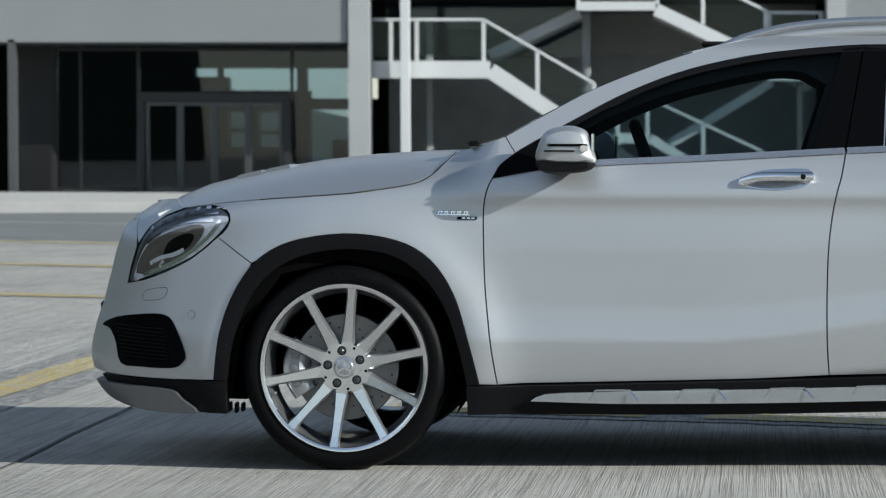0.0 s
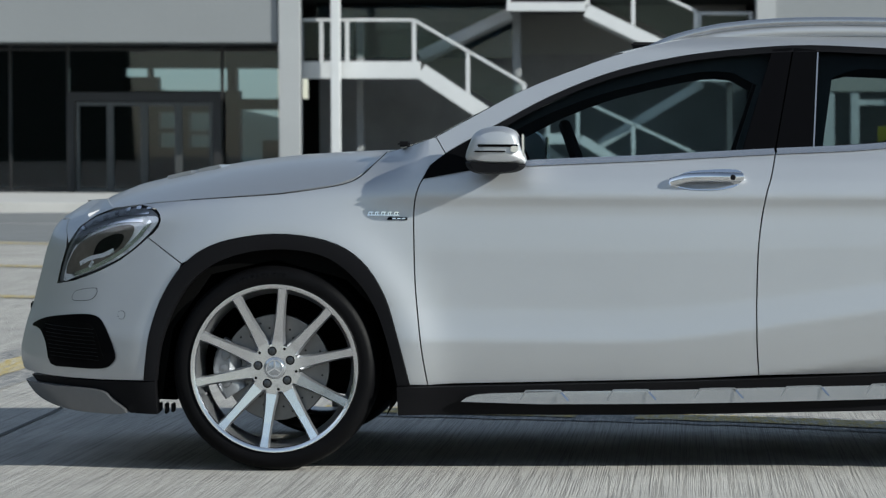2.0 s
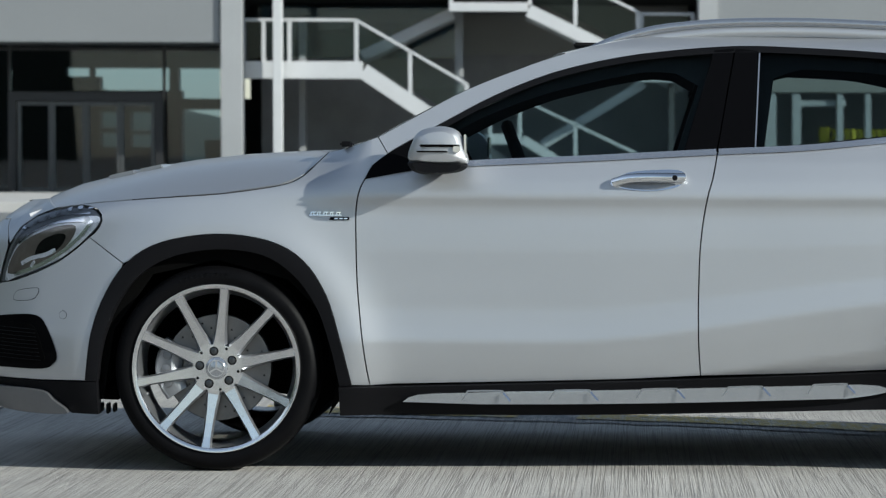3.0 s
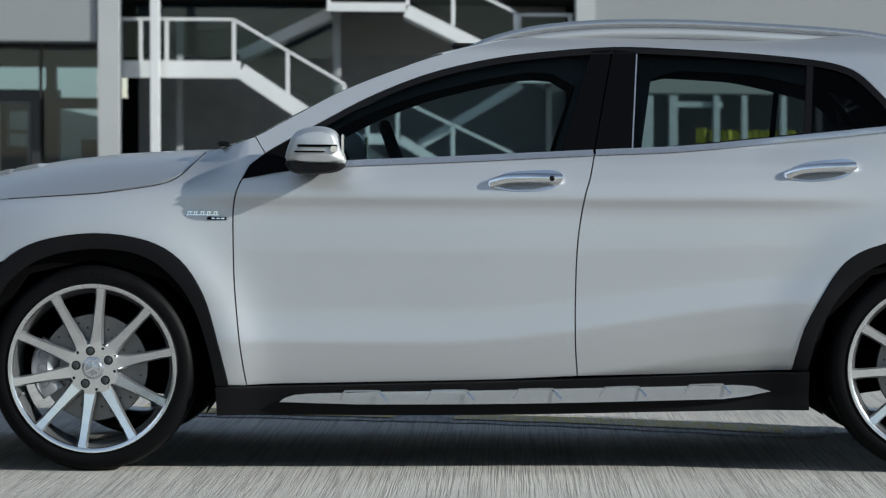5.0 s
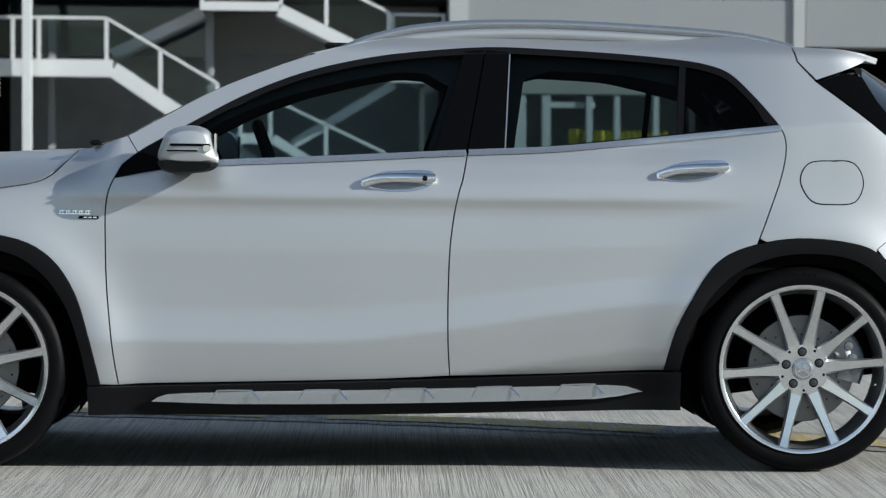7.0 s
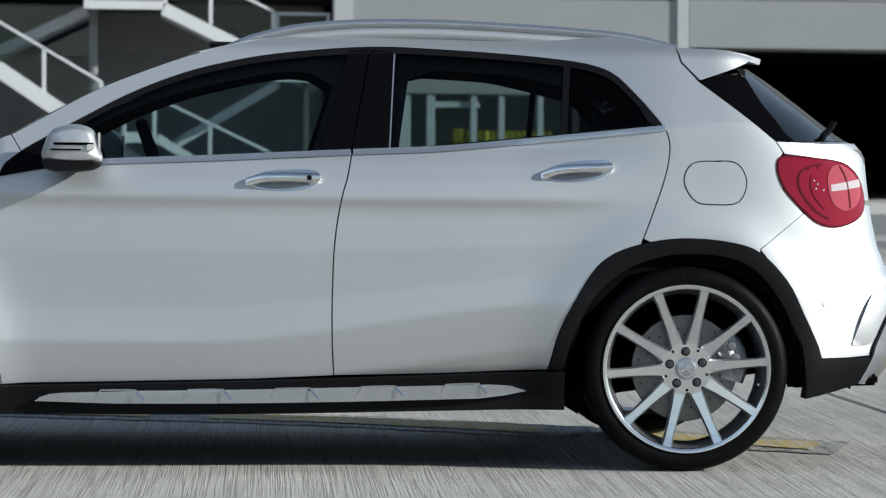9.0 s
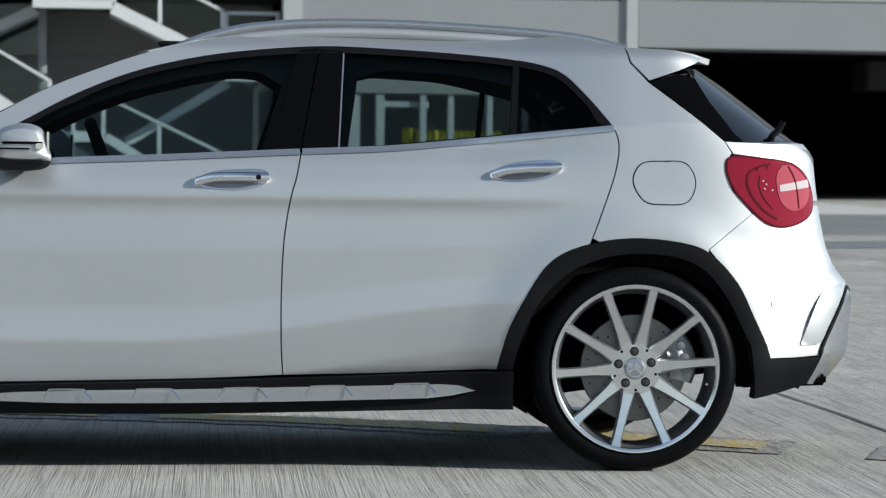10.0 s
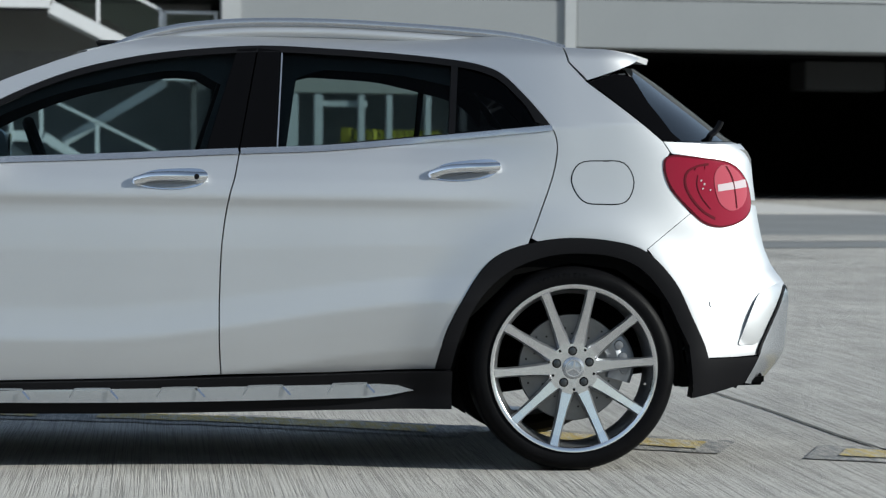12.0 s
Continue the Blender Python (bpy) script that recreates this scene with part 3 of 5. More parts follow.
# ---- lamps, intakes and small trim ----
for f in (False, True):
    s = -1 if f else 1
    lamp = skin("headlamp", HEADLAMP, BLACK, car, "clear headlamp with chrome reflector", lift=-0.013, far=f, gap=0, thick=0.02, step=0.03)
    skin("lamp_trim", HEADLAMP, SPLIT, lamp, "grey inner trim", lift=-0.011, far=f, gap=0.003, thick=0.006, step=0.03)
    skin("reflector", curve_through([(-2.112, 0.590), (-2.080, 0.69), (-2.02, 0.742), (-1.90, 0.793), (-1.775, 0.815), (-1.742, 0.800), (-1.80, 0.735), (-1.88, 0.676), (-1.98, 0.632), (-2.06, 0.603)], 3, True), LAMPBOWL, lamp, "bright reflector", lift=-0.009, far=f, gap=0, thick=0.01, step=0.03)
    skin("projector", curve_through([(-2.100, 0.612), (-2.072, 0.690), (-2.010, 0.738), (-1.900, 0.778), (-1.832, 0.780), (-1.850, 0.730), (-1.912, 0.676), (-2.005, 0.632)], 3, True), TAUPE, lamp, lift=-0.007, far=f, gap=0, thick=0.01, step=0.03)
    skin("projector_lens", curve_through([(-1.985, 0.668), (-1.968, 0.722), (-1.905, 0.752), (-1.868, 0.748), (-1.885, 0.712), (-1.930, 0.682)], 4, True), GLOSS, lamp, "dark projector lens", lift=-0.0055, far=f, gap=0, thick=0.006, step=0.03)
    ribbon("light_guide", curve_through([(-2.040, 0.648), (-2.000, 0.668), (-1.945, 0.682), (-1.905, 0.700)], 4), 0.014, LAMPBOWL, lamp, lift=-0.004, far=f)
    ribbon("light_guide", curve_through([(-1.985, 0.660), (-2.000, 0.640)], 4), 0.010, LAMPBOWL, lamp, lift=-0.004, far=f)
    ribbon("light_guide", curve_through([(-2.06, 0.715), (-2.00, 0.757), (-1.90, 0.792), (-1.80, 0.800)], 5), 0.010, CHROME, lamp, lift=-0.004, far=f)
    ribbon("light_guide", curve_through([(-1.770, 0.800), (-1.815, 0.745), (-1.885, 0.690), (-1.975, 0.643), (-2.07, 0.610)], 5), 0.013, CHROME, lamp, lift=-0.0045, far=f)
    ribbon("light_guide", curve_through([(-2.10, 0.655), (-2.06, 0.74), (-1.99, 0.785), (-1.88, 0.815), (-1.78, 0.825)], 4), 0.007, CHROME, lamp, lift=-0.005, far=f)
    for k in range(7):
        x = -2.045 + 0.044 * k
        z = 0.766 + 0.078 * math.sin(k / 6 * 1.5)
        skin("led", [(x - 0.010, z - 0.007), (x + 0.012, z - 0.003), (x + 0.010, z + 0.010), (x - 0.008, z + 0.004)], CHROME, lamp, lift=-0.004, far=f, gap=0, thick=0.012)
    skin("lens", HEADLAMP, LENS, lamp, "clear lens", lift=0.002, far=f, gap=0.001, thick=0.004, step=0.03)
    intake = skin("air_intake", curve_through([(-2.254, 0.426), (-2.179, 0.460), (-2.051, 0.482), (-1.965, 0.484), (-1.925, 0.451), (-1.884, 0.365), (-1.897, 0.330), (-1.938, 0.311), (-2.06, 0.306), (-2.145, 0.309), (-2.171, 0.377), (-2.205, 0.418)], 3, True), GLOSS, car, "black side air intake", lift=0.004, far=f, gap=0, thick=0.03, step=0.03)
    # near-black sheet stands in for the shaded opening behind the slats
    skin("mesh_insert", curve_through([(-2.195, 0.418), (-2.10, 0.452), (-2.00, 0.456), (-1.962, 0.436), (-1.938, 0.375), (-1.935, 0.335), (-2.05, 0.326), (-2.13, 0.328), (-2.15, 0.372)], 3, True), DARK, intake, lift=0.006, far=f, gap=0, thick=0.004, step=0.04)
    for k in range(9):
        z = 0.338 + 0.0125 * k
        ribbon("slat", [(-2.145 - 0.004 * k, z), (-1.945 - 0.003 * k, z)], 0.0022, BLACK, intake, lift=0.008, far=f)
    bump_ring = [(-1.864 + 0.013 * math.cos(a * 0.4488), 0.491 + 0.013 * math.sin(a * 0.4488)) for a in range(14)]
    skin("parking_sensor", bump_ring, PAINT, car, lift=0.003, far=f, gap=0, thick=0.01, step=0.01)
    skin("parking_sensor", [(1.849 + 0.012 * math.cos(a * 0.4488), 0.541 + 0.012 * math.sin(a * 0.4488)) for a in range(14)], PAINT, car, lift=0.003, far=f, gap=0, thick=0.01, step=0.01)
    wf = curve_through([(-2.062, 0.530), (-2.055, 0.552), (-2.035, 0.562), (-1.985, 0.571), (-1.963, 0.570), (-1.966, 0.552), (-1.985, 0.535), (-2.03, 0.528)], 4, True)
    skin("washer_flap", wf, PAINT, car, lift=0.0016, far=f, gap=0, thick=0.0015, step=0.02)
    ribbon("flap_gap", wf + wf[:1], 0.0028, DARK, car, lift=0.0010, thick=0.002, far=f)
    ribbon("sensor_gap", bump_ring + bump_ring[:1], 0.0022, DARK, car, lift=0.0014, thick=0.002, far=f)
    # tail lamp
    tl = skin("tail_lamp", TAILLAMP, RED, car, "red tail lamp with a clear band", lift=0.006, far=f, gap=0.002, thick=0.03, step=0.02)
    skin("lamp_seal", shrink([tuple(p) for p in TAILLAMP], -0.005), REDDARK, tl, "dark red edge", lift=0.003, far=f, gap=0, thick=0.03, step=0.02)
    ribbon("lamp_rib", curve_through([(1.845, 1.013), (1.80, 1.006), (1.757, 0.985), (1.748, 0.945), (1.770, 0.900), (1.815, 0.855), (1.868, 0.828)], 5), 0.008, REDDARK, tl, lift=0.0082, far=f)
    ribbon("lamp_rib", curve_through([(1.80, 0.975), (1.795, 0.94), (1.812, 0.90), (1.85, 0.86)], 5), 0.003, REDDARK, tl, lift=0.0082, far=f)
    skin("lamp_segment", curve_through([(1.868, 0.955), (1.885, 0.998), (1.93, 1.012), (1.985, 0.988), (2.026, 0.950), (2.034, 0.908), (2.0, 0.868), (1.94, 0.854), (1.888, 0.884)], 4, True), PINK, tl, "pale inner lens", lift=0.0085, far=f, gap=0, thick=0.004, step=0.03)
    skin("clear_band", [(1.882, 0.943), (2.028, 0.962), (2.034, 0.935), (1.884, 0.920)], WHITELENS, tl, "clear band", lift=0.010, far=f, gap=0, thick=0.004, step=0.03)
    ribbon("lamp_rib", curve_through([(1.925, 1.008), (1.952, 0.97), (1.966, 0.92), (1.972, 0.862)], 5), 0.0045, REDDARK, tl, lift=0.0112, far=f)
    for px, pz in ((1.812, 0.957), (1.825, 0.945), (1.850, 0.925), (1.818, 0.93)):
        skin("reflex_dot", [(px - 0.003, pz - 0.003), (px + 0.003, pz - 0.002), (px + 0.003, pz + 0.003), (px - 0.003, pz + 0.002)], WHITELENS, tl, lift=0.0085, far=f, gap=0, thick=0.002)
    # fuel flap (driver-side flank only shows one)
    if not f:
        flap = curve_through([(1.340, 0.951), (1.369, 1.009), (1.447, 1.019), (1.526, 1.012), (1.559, 0.950), (1.528, 0.884), (1.445, 0.875), (1.377, 0.886)], 4, True)
        fl = skin("fuel_flap", flap, PAINT, car, "silver fuel filler flap", lift=0.0012, gap=0.003, thick=0.001)
        ribbon("flap_gap", flap + flap[:1], 0.0034, DARK, fl, lift=0.0006, thick=0.003)
        badge = ribbon("badge", [(-1.049, 0.827), (-0.945, 0.827)], 0.003, CHROME, car, "chrome lettering on the front wing", lift=0.004)
        for k, w in enumerate((0.016, 0.013, 0.015, 0.013, 0.015)):
            x = -1.044 + 0.0205 * k
            for a, b, c, d in ((x, 0.825, x + 0.003, 0.838), (x, 0.835, x + w, 0.838), (x + w * 0.55, 0.825, x + w * 0.55 + 0.003, 0.838)):
                skin("letter_bar", [(a, b), (c, b), (c, d), (a, d)], CHROME, badge, lift=0.005, gap=0, thick=0.005)
        plate = skin("badge_plate", [(-0.985, 0.812), (-0.921, 0.812), (-0.921, 0.821), (-0.981, 0.821)], GLOSS, badge, "small black badge plate", lift=0.005, gap=0, thick=0.005)
        for k in range(3):
            skin("letter_bar", [(-0.968 + 0.015 * k, 0.8145), (-0.957 + 0.015 * k, 0.8145), (-0.957 + 0.015 * k, 0.8185), (-0.968 + 0.015 * k, 0.8185)], CHROME, badge, lift=0.006, gap=0, thick=0.004)

    # mirror
    def mp(x, y, z):
        return (x, s * (y - MID), z)
    bm = bmesh.new()
    rows = []
    outline = curve_through([(-0.722, 0.998), (-0.712, 1.062), (-0.690, 1.093), (-0.645, 1.107), (-0.600, 1.106), (-0.566, 1.088), (-0.552, 1.045), (-0.543, 0.994), (-0.620, 0.986)], 4, True)
    for d, k in ((0.0, 0.94), (-0.03, 1.0), (-0.10, 1.0), (-0.145, 0.93), (-0.17, 0.75), (-0.18, 0.35)):
        rows.append([bm.verts.new(mp(-0.63 + (x + 0.63) * k, -0.02 + d * 0.70, 1.04 + (z - 1.04) * k)) for x, z in outline])
    for a, b in zip(rows, rows[1:]):
        for k in range(len(outline)):
            bm.faces.new((a[k], a[(k + 1) % len(outline)], b[(k + 1) % len(outline)], b[k]))
    bm.faces.new(rows[0])
    bm.faces.new(rows[-1])
    bmesh.ops.recalc_face_normals(bm, faces=bm.faces[:])
    mirror = part("door_mirror", bm, PAINT, car, "silver door mirror with a black foot")
    bm = bmesh.new()
    rows = []
    foot = curve_through([(-0.722, 1.000), (-0.640, 0.992), (-0.546, 0.992), (-0.556, 0.972), (-0.60, 0.962), (-0.68, 0.960), (-0.716, 0.974)], 4, True)
    for d, k in ((0.10, 0.5), (0.02, 0.85), (-0.06, 1.0), (-0.13, 0.99), (-0.165, 0.8)):
        rows.append([bm.verts.new(mp(-0.64 + (x + 0.64) * k, -0.02 + d * 0.70, 0.985 + (z - 0.985) * k)) for x, z in foot])
    for a, b in zip(rows, rows[1:]):
        for k in range(len(foot)):
            bm.faces.new((a[k], a[(k + 1) % len(foot)], b[(k + 1) % len(foot)], b[k]))
    bm.faces.new(rows[0])
    bm.faces.new(rows[-1])
    bmesh.ops.recalc_face_normals(bm, faces=bm.faces[:])
    part("mirror_foot", bm, BLACK, mirror, "black mirror foot")
    for a, b, zz, mat, hh in ((-0.688, -0.562, 1.048, GLOSS, 0.008), (-0.698, -0.600, 1.030, GLOSS, 0.005)):
        bm = bmesh.new()
        bm = box(bm, a, b, -0.012, 0.02, zz - hh / 2, zz + hh / 2, 0.003, Matrix.Translation((0, s * (-0.142 - MID), 0)))
        part("indicator", bm, mat, mirror, "dark indicator strip")
    bm = box(bmesh.new(), -0.585, -0.563, -0.014, 0.02, 1.028, 1.052, 0.003, Matrix.Translation((0, s * (-0.140 - MID), 0)))
    part("indicator", bm, CHROME, mirror, "clear indicator lens")
    bm = box(bmesh.new(), -0.552, -0.545, -0.10, 0.02, 0.998, 1.085, 0.003, Matrix.Translation((0, s * (-0.02 - MID) if not f else -(-0.02 - MID) + 0.08, 0)))
    part("mirror_glass", bm, CHROME, mirror)


# ---- bonnet, windscreen, roof, tailgate ----
def cross(name, stations, mat, label="", n=18, thick=0.012):
    """A surface across the car: for each x the near edge (y, z), the height in the middle and the fullness of the curve."""
    bm = bmesh.new()
    rows = []
    for x, ye, ze, zm, full, bow in stations:
        row = []
        for k in range(-n, n + 1):
            t = abs(k) / n
            y = (MID - ye) * k / n
            row.append(bm.verts.new((x - bow * (1 - t * t), y, ze + (zm - ze) * (1 - t ** full))))
        rows.append(row)
    for a, b in zip(rows, rows[1:]):
        for k in range(2 * n):
            bm.faces.new((a[k], b[k], b[k + 1], a[k + 1]))
    bmesh.ops.recalc_face_normals(bm, faces=bm.faces[:])
    top = max(bm.faces, key=lambda q: q.calc_center_median().z)
    top.normal_update()
    if top.normal.z < 0:
        bmesh.ops.reverse_faces(bm, faces=bm.faces[:])
    bmesh.ops.solidify(bm, geom=bm.faces[:], thickness=thick)
    return part(name, bm, mat, car, label)


def edge_y(x, z):
    return side(x, z) + 0.003


stations = []
for x, ze, zm, full, bow in ((-2.045, 0.812, 0.838, 2.2, 0.06), (-2.0, 0.830, 0.872, 2.4, 0.06), (-1.9, 0.840, 0.912, 2.6, 0.055), (-1.76, 0.860, 0.948, 2.8, 0.05), (-1.63, 0.872, 0.978, 3.0, 0.03), (-1.5, 0.882, 1.000, 3.6, 0.02),
                             (-1.33, 0.895, 1.020, 4.2, 0.0), (-1.15, 0.923, 1.031, 4.5, 0.0), (-1.08, 0.950, 1.034, 4.0, 0.0), (-1.033, 0.998, 1.036, 2.6, 0.0), (-1.010, 1.027, 1.037, 2.2, 0.0)):
    stations.append((x, edge_y(max(x, -2.0), ze) + (0.03 if x < -2.02 else 0), ze, zm, full, bow))
bonnet = cross("bonnet", stations, PAINT, "silver bonnet with two raised vents")
for f in (False, True):
    s = -1 if f else 1
    for x0, x1, z0, z1 in ((-1.795, -1.70, 0.945, 0.966), (-1.685, -1.60, 0.969, 0.986)):
        bm = bmesh.new()
        beam(bm, (x0, s * (0.52 - MID), z0 - 0.010), (x1, s * (0.50 - MID), z1 - 0.010), 0.10, 0.014, 0.003)
        part("bonnet_vent", bm, RIMGREY, bonnet, "dark bonnet vent")
cross("windscreen", [(x, edge_y(x, z) + 0.004, z - 0.003, zm, 2.4, b) for x, z, zm, b in ((-0.95, 1.042, 1.040, 0.06), (-0.834, 1.080, 1.079, 0.05), (-0.718, 1.145, 1.145, 0.05), (-0.557, 1.231, 1.233, 0.04), (-0.378, 1.304, 1.309, 0.03), (-0.234, 1.354, 1.370, 0.03))], SCREEN, "raked windscreen", thick=0.006)
cross("cowl", [(-1.03, 0.42, 1.020, 1.030, 2, 0.0), (-0.96, 0.36, 1.030, 1.036, 2, 0.03), (-0.90, 0.2, 1.04, 1.042, 2, 0.05)], BLACK, "black cowl under the windscreen")
bm = bmesh.new()
box(bm, -0.965, -0.925, 0.16 - MID, 0.24 - MID, 1.045, 1.062, 0.006)
part("washer_jet", bm, BLACK, car)
cross("roof", [(x, edge_y(x, z), z, zm, 2.6, b) for x, z, zm, b in ((-0.234, 1.354, 1.370, 0.03), (-0.080, 1.392, 1.410, 0.02), (0.109, 1.428, 1.448, 0), (0.303, 1.453, 1.466, 0), (0.571, 1.461, 1.473, 0), (0.853, 1.455, 1.467, 0), (1.120, 1.438, 1.452, 0), (1.289, 1.415, 1.433, 0), (1.348, 1.402, 1.424, 0))], PAINT, "silver roof")
spoiler_edge = [(1.350, 1.400, 0.20), (1.45, 1.400, 0.21), (1.544, 1.398, 0.22), (1.62, 1.388, 0.24), (1.690, 1.374, 0.28)]
spoiler = cross("roof_spoiler", [(x, y, z, z + 0.022 - 0.01 * (x - 1.35), 2.6, 0) for x, z, y in spoiler_edge], PAINT, "silver roof spoiler", thick=0.02)
both(lambda f: skin("spoiler_side", [(1.352, 1.400), (1.361, 1.349), (1.418, 1.288), (1.529, 1.325), (1.60, 1.352), (1.645, 1.374), (1.50, 1.398)], PAINT, car, far=f, gap=0.001, step=0.02))
both(lambda f: skin("tailgate_glass_side", [(1.423, 1.283), (1.52, 1.315), (1.585, 1.305), (1.63, 1.22), (1.705, 1.12), (1.745, 1.089), (1.669, 1.090), (1.552, 1.182)], GLOSS, car, "gloss black tailgate side", far=f, gap=0.001, lift=-0.004))
cross("rear_window", [(1.560, 0.16, 1.335, 1.350, 2.4, -0.22), (1.595, 0.15, 1.29, 1.305, 2.4, -0.28), (1.63, 0.13, 1.22, 1.235, 2.4, -0.36), (1.665, 0.12, 1.17, 1.185, 2.4, -0.40), (1.705, 0.115, 1.12, 1.132, 2.4, -0.44), (1.740, 0.11, 1.088, 1.098, 2.4, -0.46)], REARWIN, "dark raked rear window", thick=0.006)
cross("tailgate", [(1.742, 0.112, 1.086, 1.096, 2.4, -0.46), (1.85, 0.15, 1.083, 1.092, 2.4, -0.36), (1.97, 0.20, 1.075, 1.086, 2.4, -0.22), (2.06, 0.27, 1.062, 1.078, 2.4, -0.08), (2.09, 0.30, 1.03, 1.045, 2.4, -0.07), (2.085, 0.32, 0.96, 0.97, 2.4, -0.08), (2.11, 0.34, 0.86, 0.87, 2.4, -0.08), (2.13, 0.36, 0.73, 0.735, 2.4, -0.08)], PAINT, "silver tailgate")
bm = bmesh.new()
tube(bm, [(1.950, -0.53, 1.108), (1.978, -0.53, 1.130), (1.995, -0.53, 1.155), (2.000, -0.53, 1.166)], 0.012, 8)
tube(bm, [(1.955, -0.53, 1.115), (2.03, 0.1, 1.135)], 0.009, 6)
part("rear_wiper", bm, BLACK, car, "black rear wiper")
# rear apron, exhaust finisher
for f in (False, True):
    s = -1 if f else 1
    bm = bmesh.new()
    ring = curve_through([(-0.055, -0.02), (-0.05, 0.03), (0.05, 0.03), (0.055, -0.02), (0.04, -0.03), (-0.04, -0.03)], 3, True)
    rows = [[bm.verts.new((x + v, s * (0.47 + u * 1.4 - MID), 0.30 + v * 1.2 + (x - 2.1) * 0.5)) for u, v in ring] for x in (2.02, 2.12, 2.19)]
    for a, b in zip(rows, rows[1:]):
        for k in range(len(ring)):
            bm.faces.new((a[k], a[(k + 1) % len(ring)], b[(k + 1) % len(ring)], b[k]))
    bmesh.ops.recalc_face_normals(bm, faces=bm.faces[:])
    bmesh.ops.solidify(bm, geom=bm.faces[:], thickness=0.004)
    part("exhaust_finisher", bm, CHROME, car, "chrome exhaust finisher")
both(lambda f: skin("rear_apron", [(2.061, 0.346), (2.075, 0.395), (2.15, 0.50), (2.215, 0.575), (2.25, 0.56)] + tail_line(0.54, 0.22, 6) + [(2.011, 0.253)], SATIN, car, "silver rear apron insert", far=f, gap=0, thick=0.02, lift=0.008, step=0.02))
both(lambda f: ribbon("apron_gap", curve_through([(2.058, 0.352), (2.075, 0.395), (2.15, 0.50), (2.215, 0.575), (2.25, 0.562)], 4), 0.012, BLACK, car, lift=0.010, thick=0.012, far=f))

cross("rear_bumper_centre", [(2.12, 0.37, 0.74, 0.74, 2.4, -0.06), (2.18, 0.42, 0.62, 0.62, 2.4, -0.05), (2.20, 0.43, 0.52, 0.52, 2.4, -0.05), (2.17, 0.42, 0.34, 0.34, 2.4, -0.05), (2.08, 0.40, 0.20, 0.20, 2.4, -0.04)], BLACK, "black rear bumper centre")
cross("front_bumper_centre", [(-2.16, 0.52, 0.80, 0.82, 2.4, 0.05), (-2.22, 0.58, 0.66, 0.66, 2.4, 0.06), (-2.28, 0.62, 0.45, 0.45, 2.4, 0.06), (-2.29, 0.62, 0.30, 0.30, 2.4, 0.06), (-2.20, 0.58, 0.17, 0.17, 2.4, 0.05)], BLACK, "black grille and bumper centre")
part("plate_holder", boxed(-2.372, -2.335, -0.22, 0.22, 0.425, 0.475, 0.006), BLACK, car)
for k in range(4):
    part("under_tab", boxed(-1.775 + 0.022 * k, -1.767 + 0.022 * k, -0.80, -0.76, 0.164 + 0.006 * (k % 2), 0.20, 0.003), BLACK, car)
both(lambda f: skin("bumper_vent", curve_through([(2.19, 0.590), (2.10, 0.582), (2.05, 0.560), (2.01, 0.50), (1.975, 0.425), (1.965, 0.395), (2.0, 0.392), (2.058, 0.398), (2.10, 0.47), (2.17, 0.55)], 3, True), PAINT, car, "raised edge of the rear bumper vent", far=f, gap=0, thick=0.01, lift=0.004, step=0.012, crown=0.010))

# ---- dark gap backing, floor and cabin ----
# near-black sheet behind the panels; its colour paints the shade inside
both(lambda f: skin("dark_gap_backing", [(-1.80, 0.22), (-1.80, 0.70), (-1.62, 0.80), (-1.0, 0.90), (-0.85, 0.93), (-0.55, 0.97), (0.25, 1.012), (1.24, 1.10), (1.33, 1.1), (1.29, 1.0), (1.66, 0.98), (1.72, 0.6), (1.75, 0.34), (1.86, 0.26), (1.72, 0.26), (1.66, 0.56), (1.5, 0.66), (1.35, 0.68), (1.15, 0.64), (1.0, 0.5), (0.93, 0.24),
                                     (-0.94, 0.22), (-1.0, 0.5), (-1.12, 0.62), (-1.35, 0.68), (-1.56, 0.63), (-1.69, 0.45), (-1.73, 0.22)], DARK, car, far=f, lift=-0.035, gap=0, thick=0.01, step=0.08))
for a, b, z0, z1 in ((-0.93, 0.93, 0.20, 0.24), (-2.1, -1.7, 0.20, 0.24), (1.78, 2.1, 0.24, 0.28), (-1.72, -0.95, 0.34, 0.36), (0.95, 1.78, 0.36, 0.38)):
    part("floor_pan", boxed(a, b, -0.72, 0.72, z0, z1, 0.01), DARK, car)
for x in (-1.3495, 1.3495):
    for s in (-1, 1):
        bm = bmesh.new()
        outer = arc(x, 0.33, 0.385, -22 if x < 0 else -9, 189 if x < 0 else 202, 26)
        rows = [[bm.verts.new((px, s * d, pz)) for px, pz in outer] for d in (0.855, 0.52)]
        for k in range(len(outer) - 1):
            bm.faces.new((rows[0][k], rows[0][k + 1], rows[1][k + 1], rows[1][k]))
        bm.faces.new(rows[1])
        part("wheel_housing", bm, DARK, car, smooth=False)
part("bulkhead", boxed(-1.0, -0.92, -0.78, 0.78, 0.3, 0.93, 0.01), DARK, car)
part("dashboard", boxed(-0.92, -0.46, -0.70, 0.70, 0.80, 0.985, 0.04), CLOTH, car, "black dashboard")
part("load_floor", boxed(0.45, 2.0, -0.62, 0.62, 0.74, 0.78, 0.02), CLOTH, car)
part("headliner", boxed(-0.20, 1.40, -0.50, 0.50, 1.385, 1.40, 0.006), CLOTH, car)
bm = bmesh.new()
ringm = Matrix.Translation((-0.365, -0.36, 0.955)) @ Matrix.Rotation(radians(70), 4, "Y")
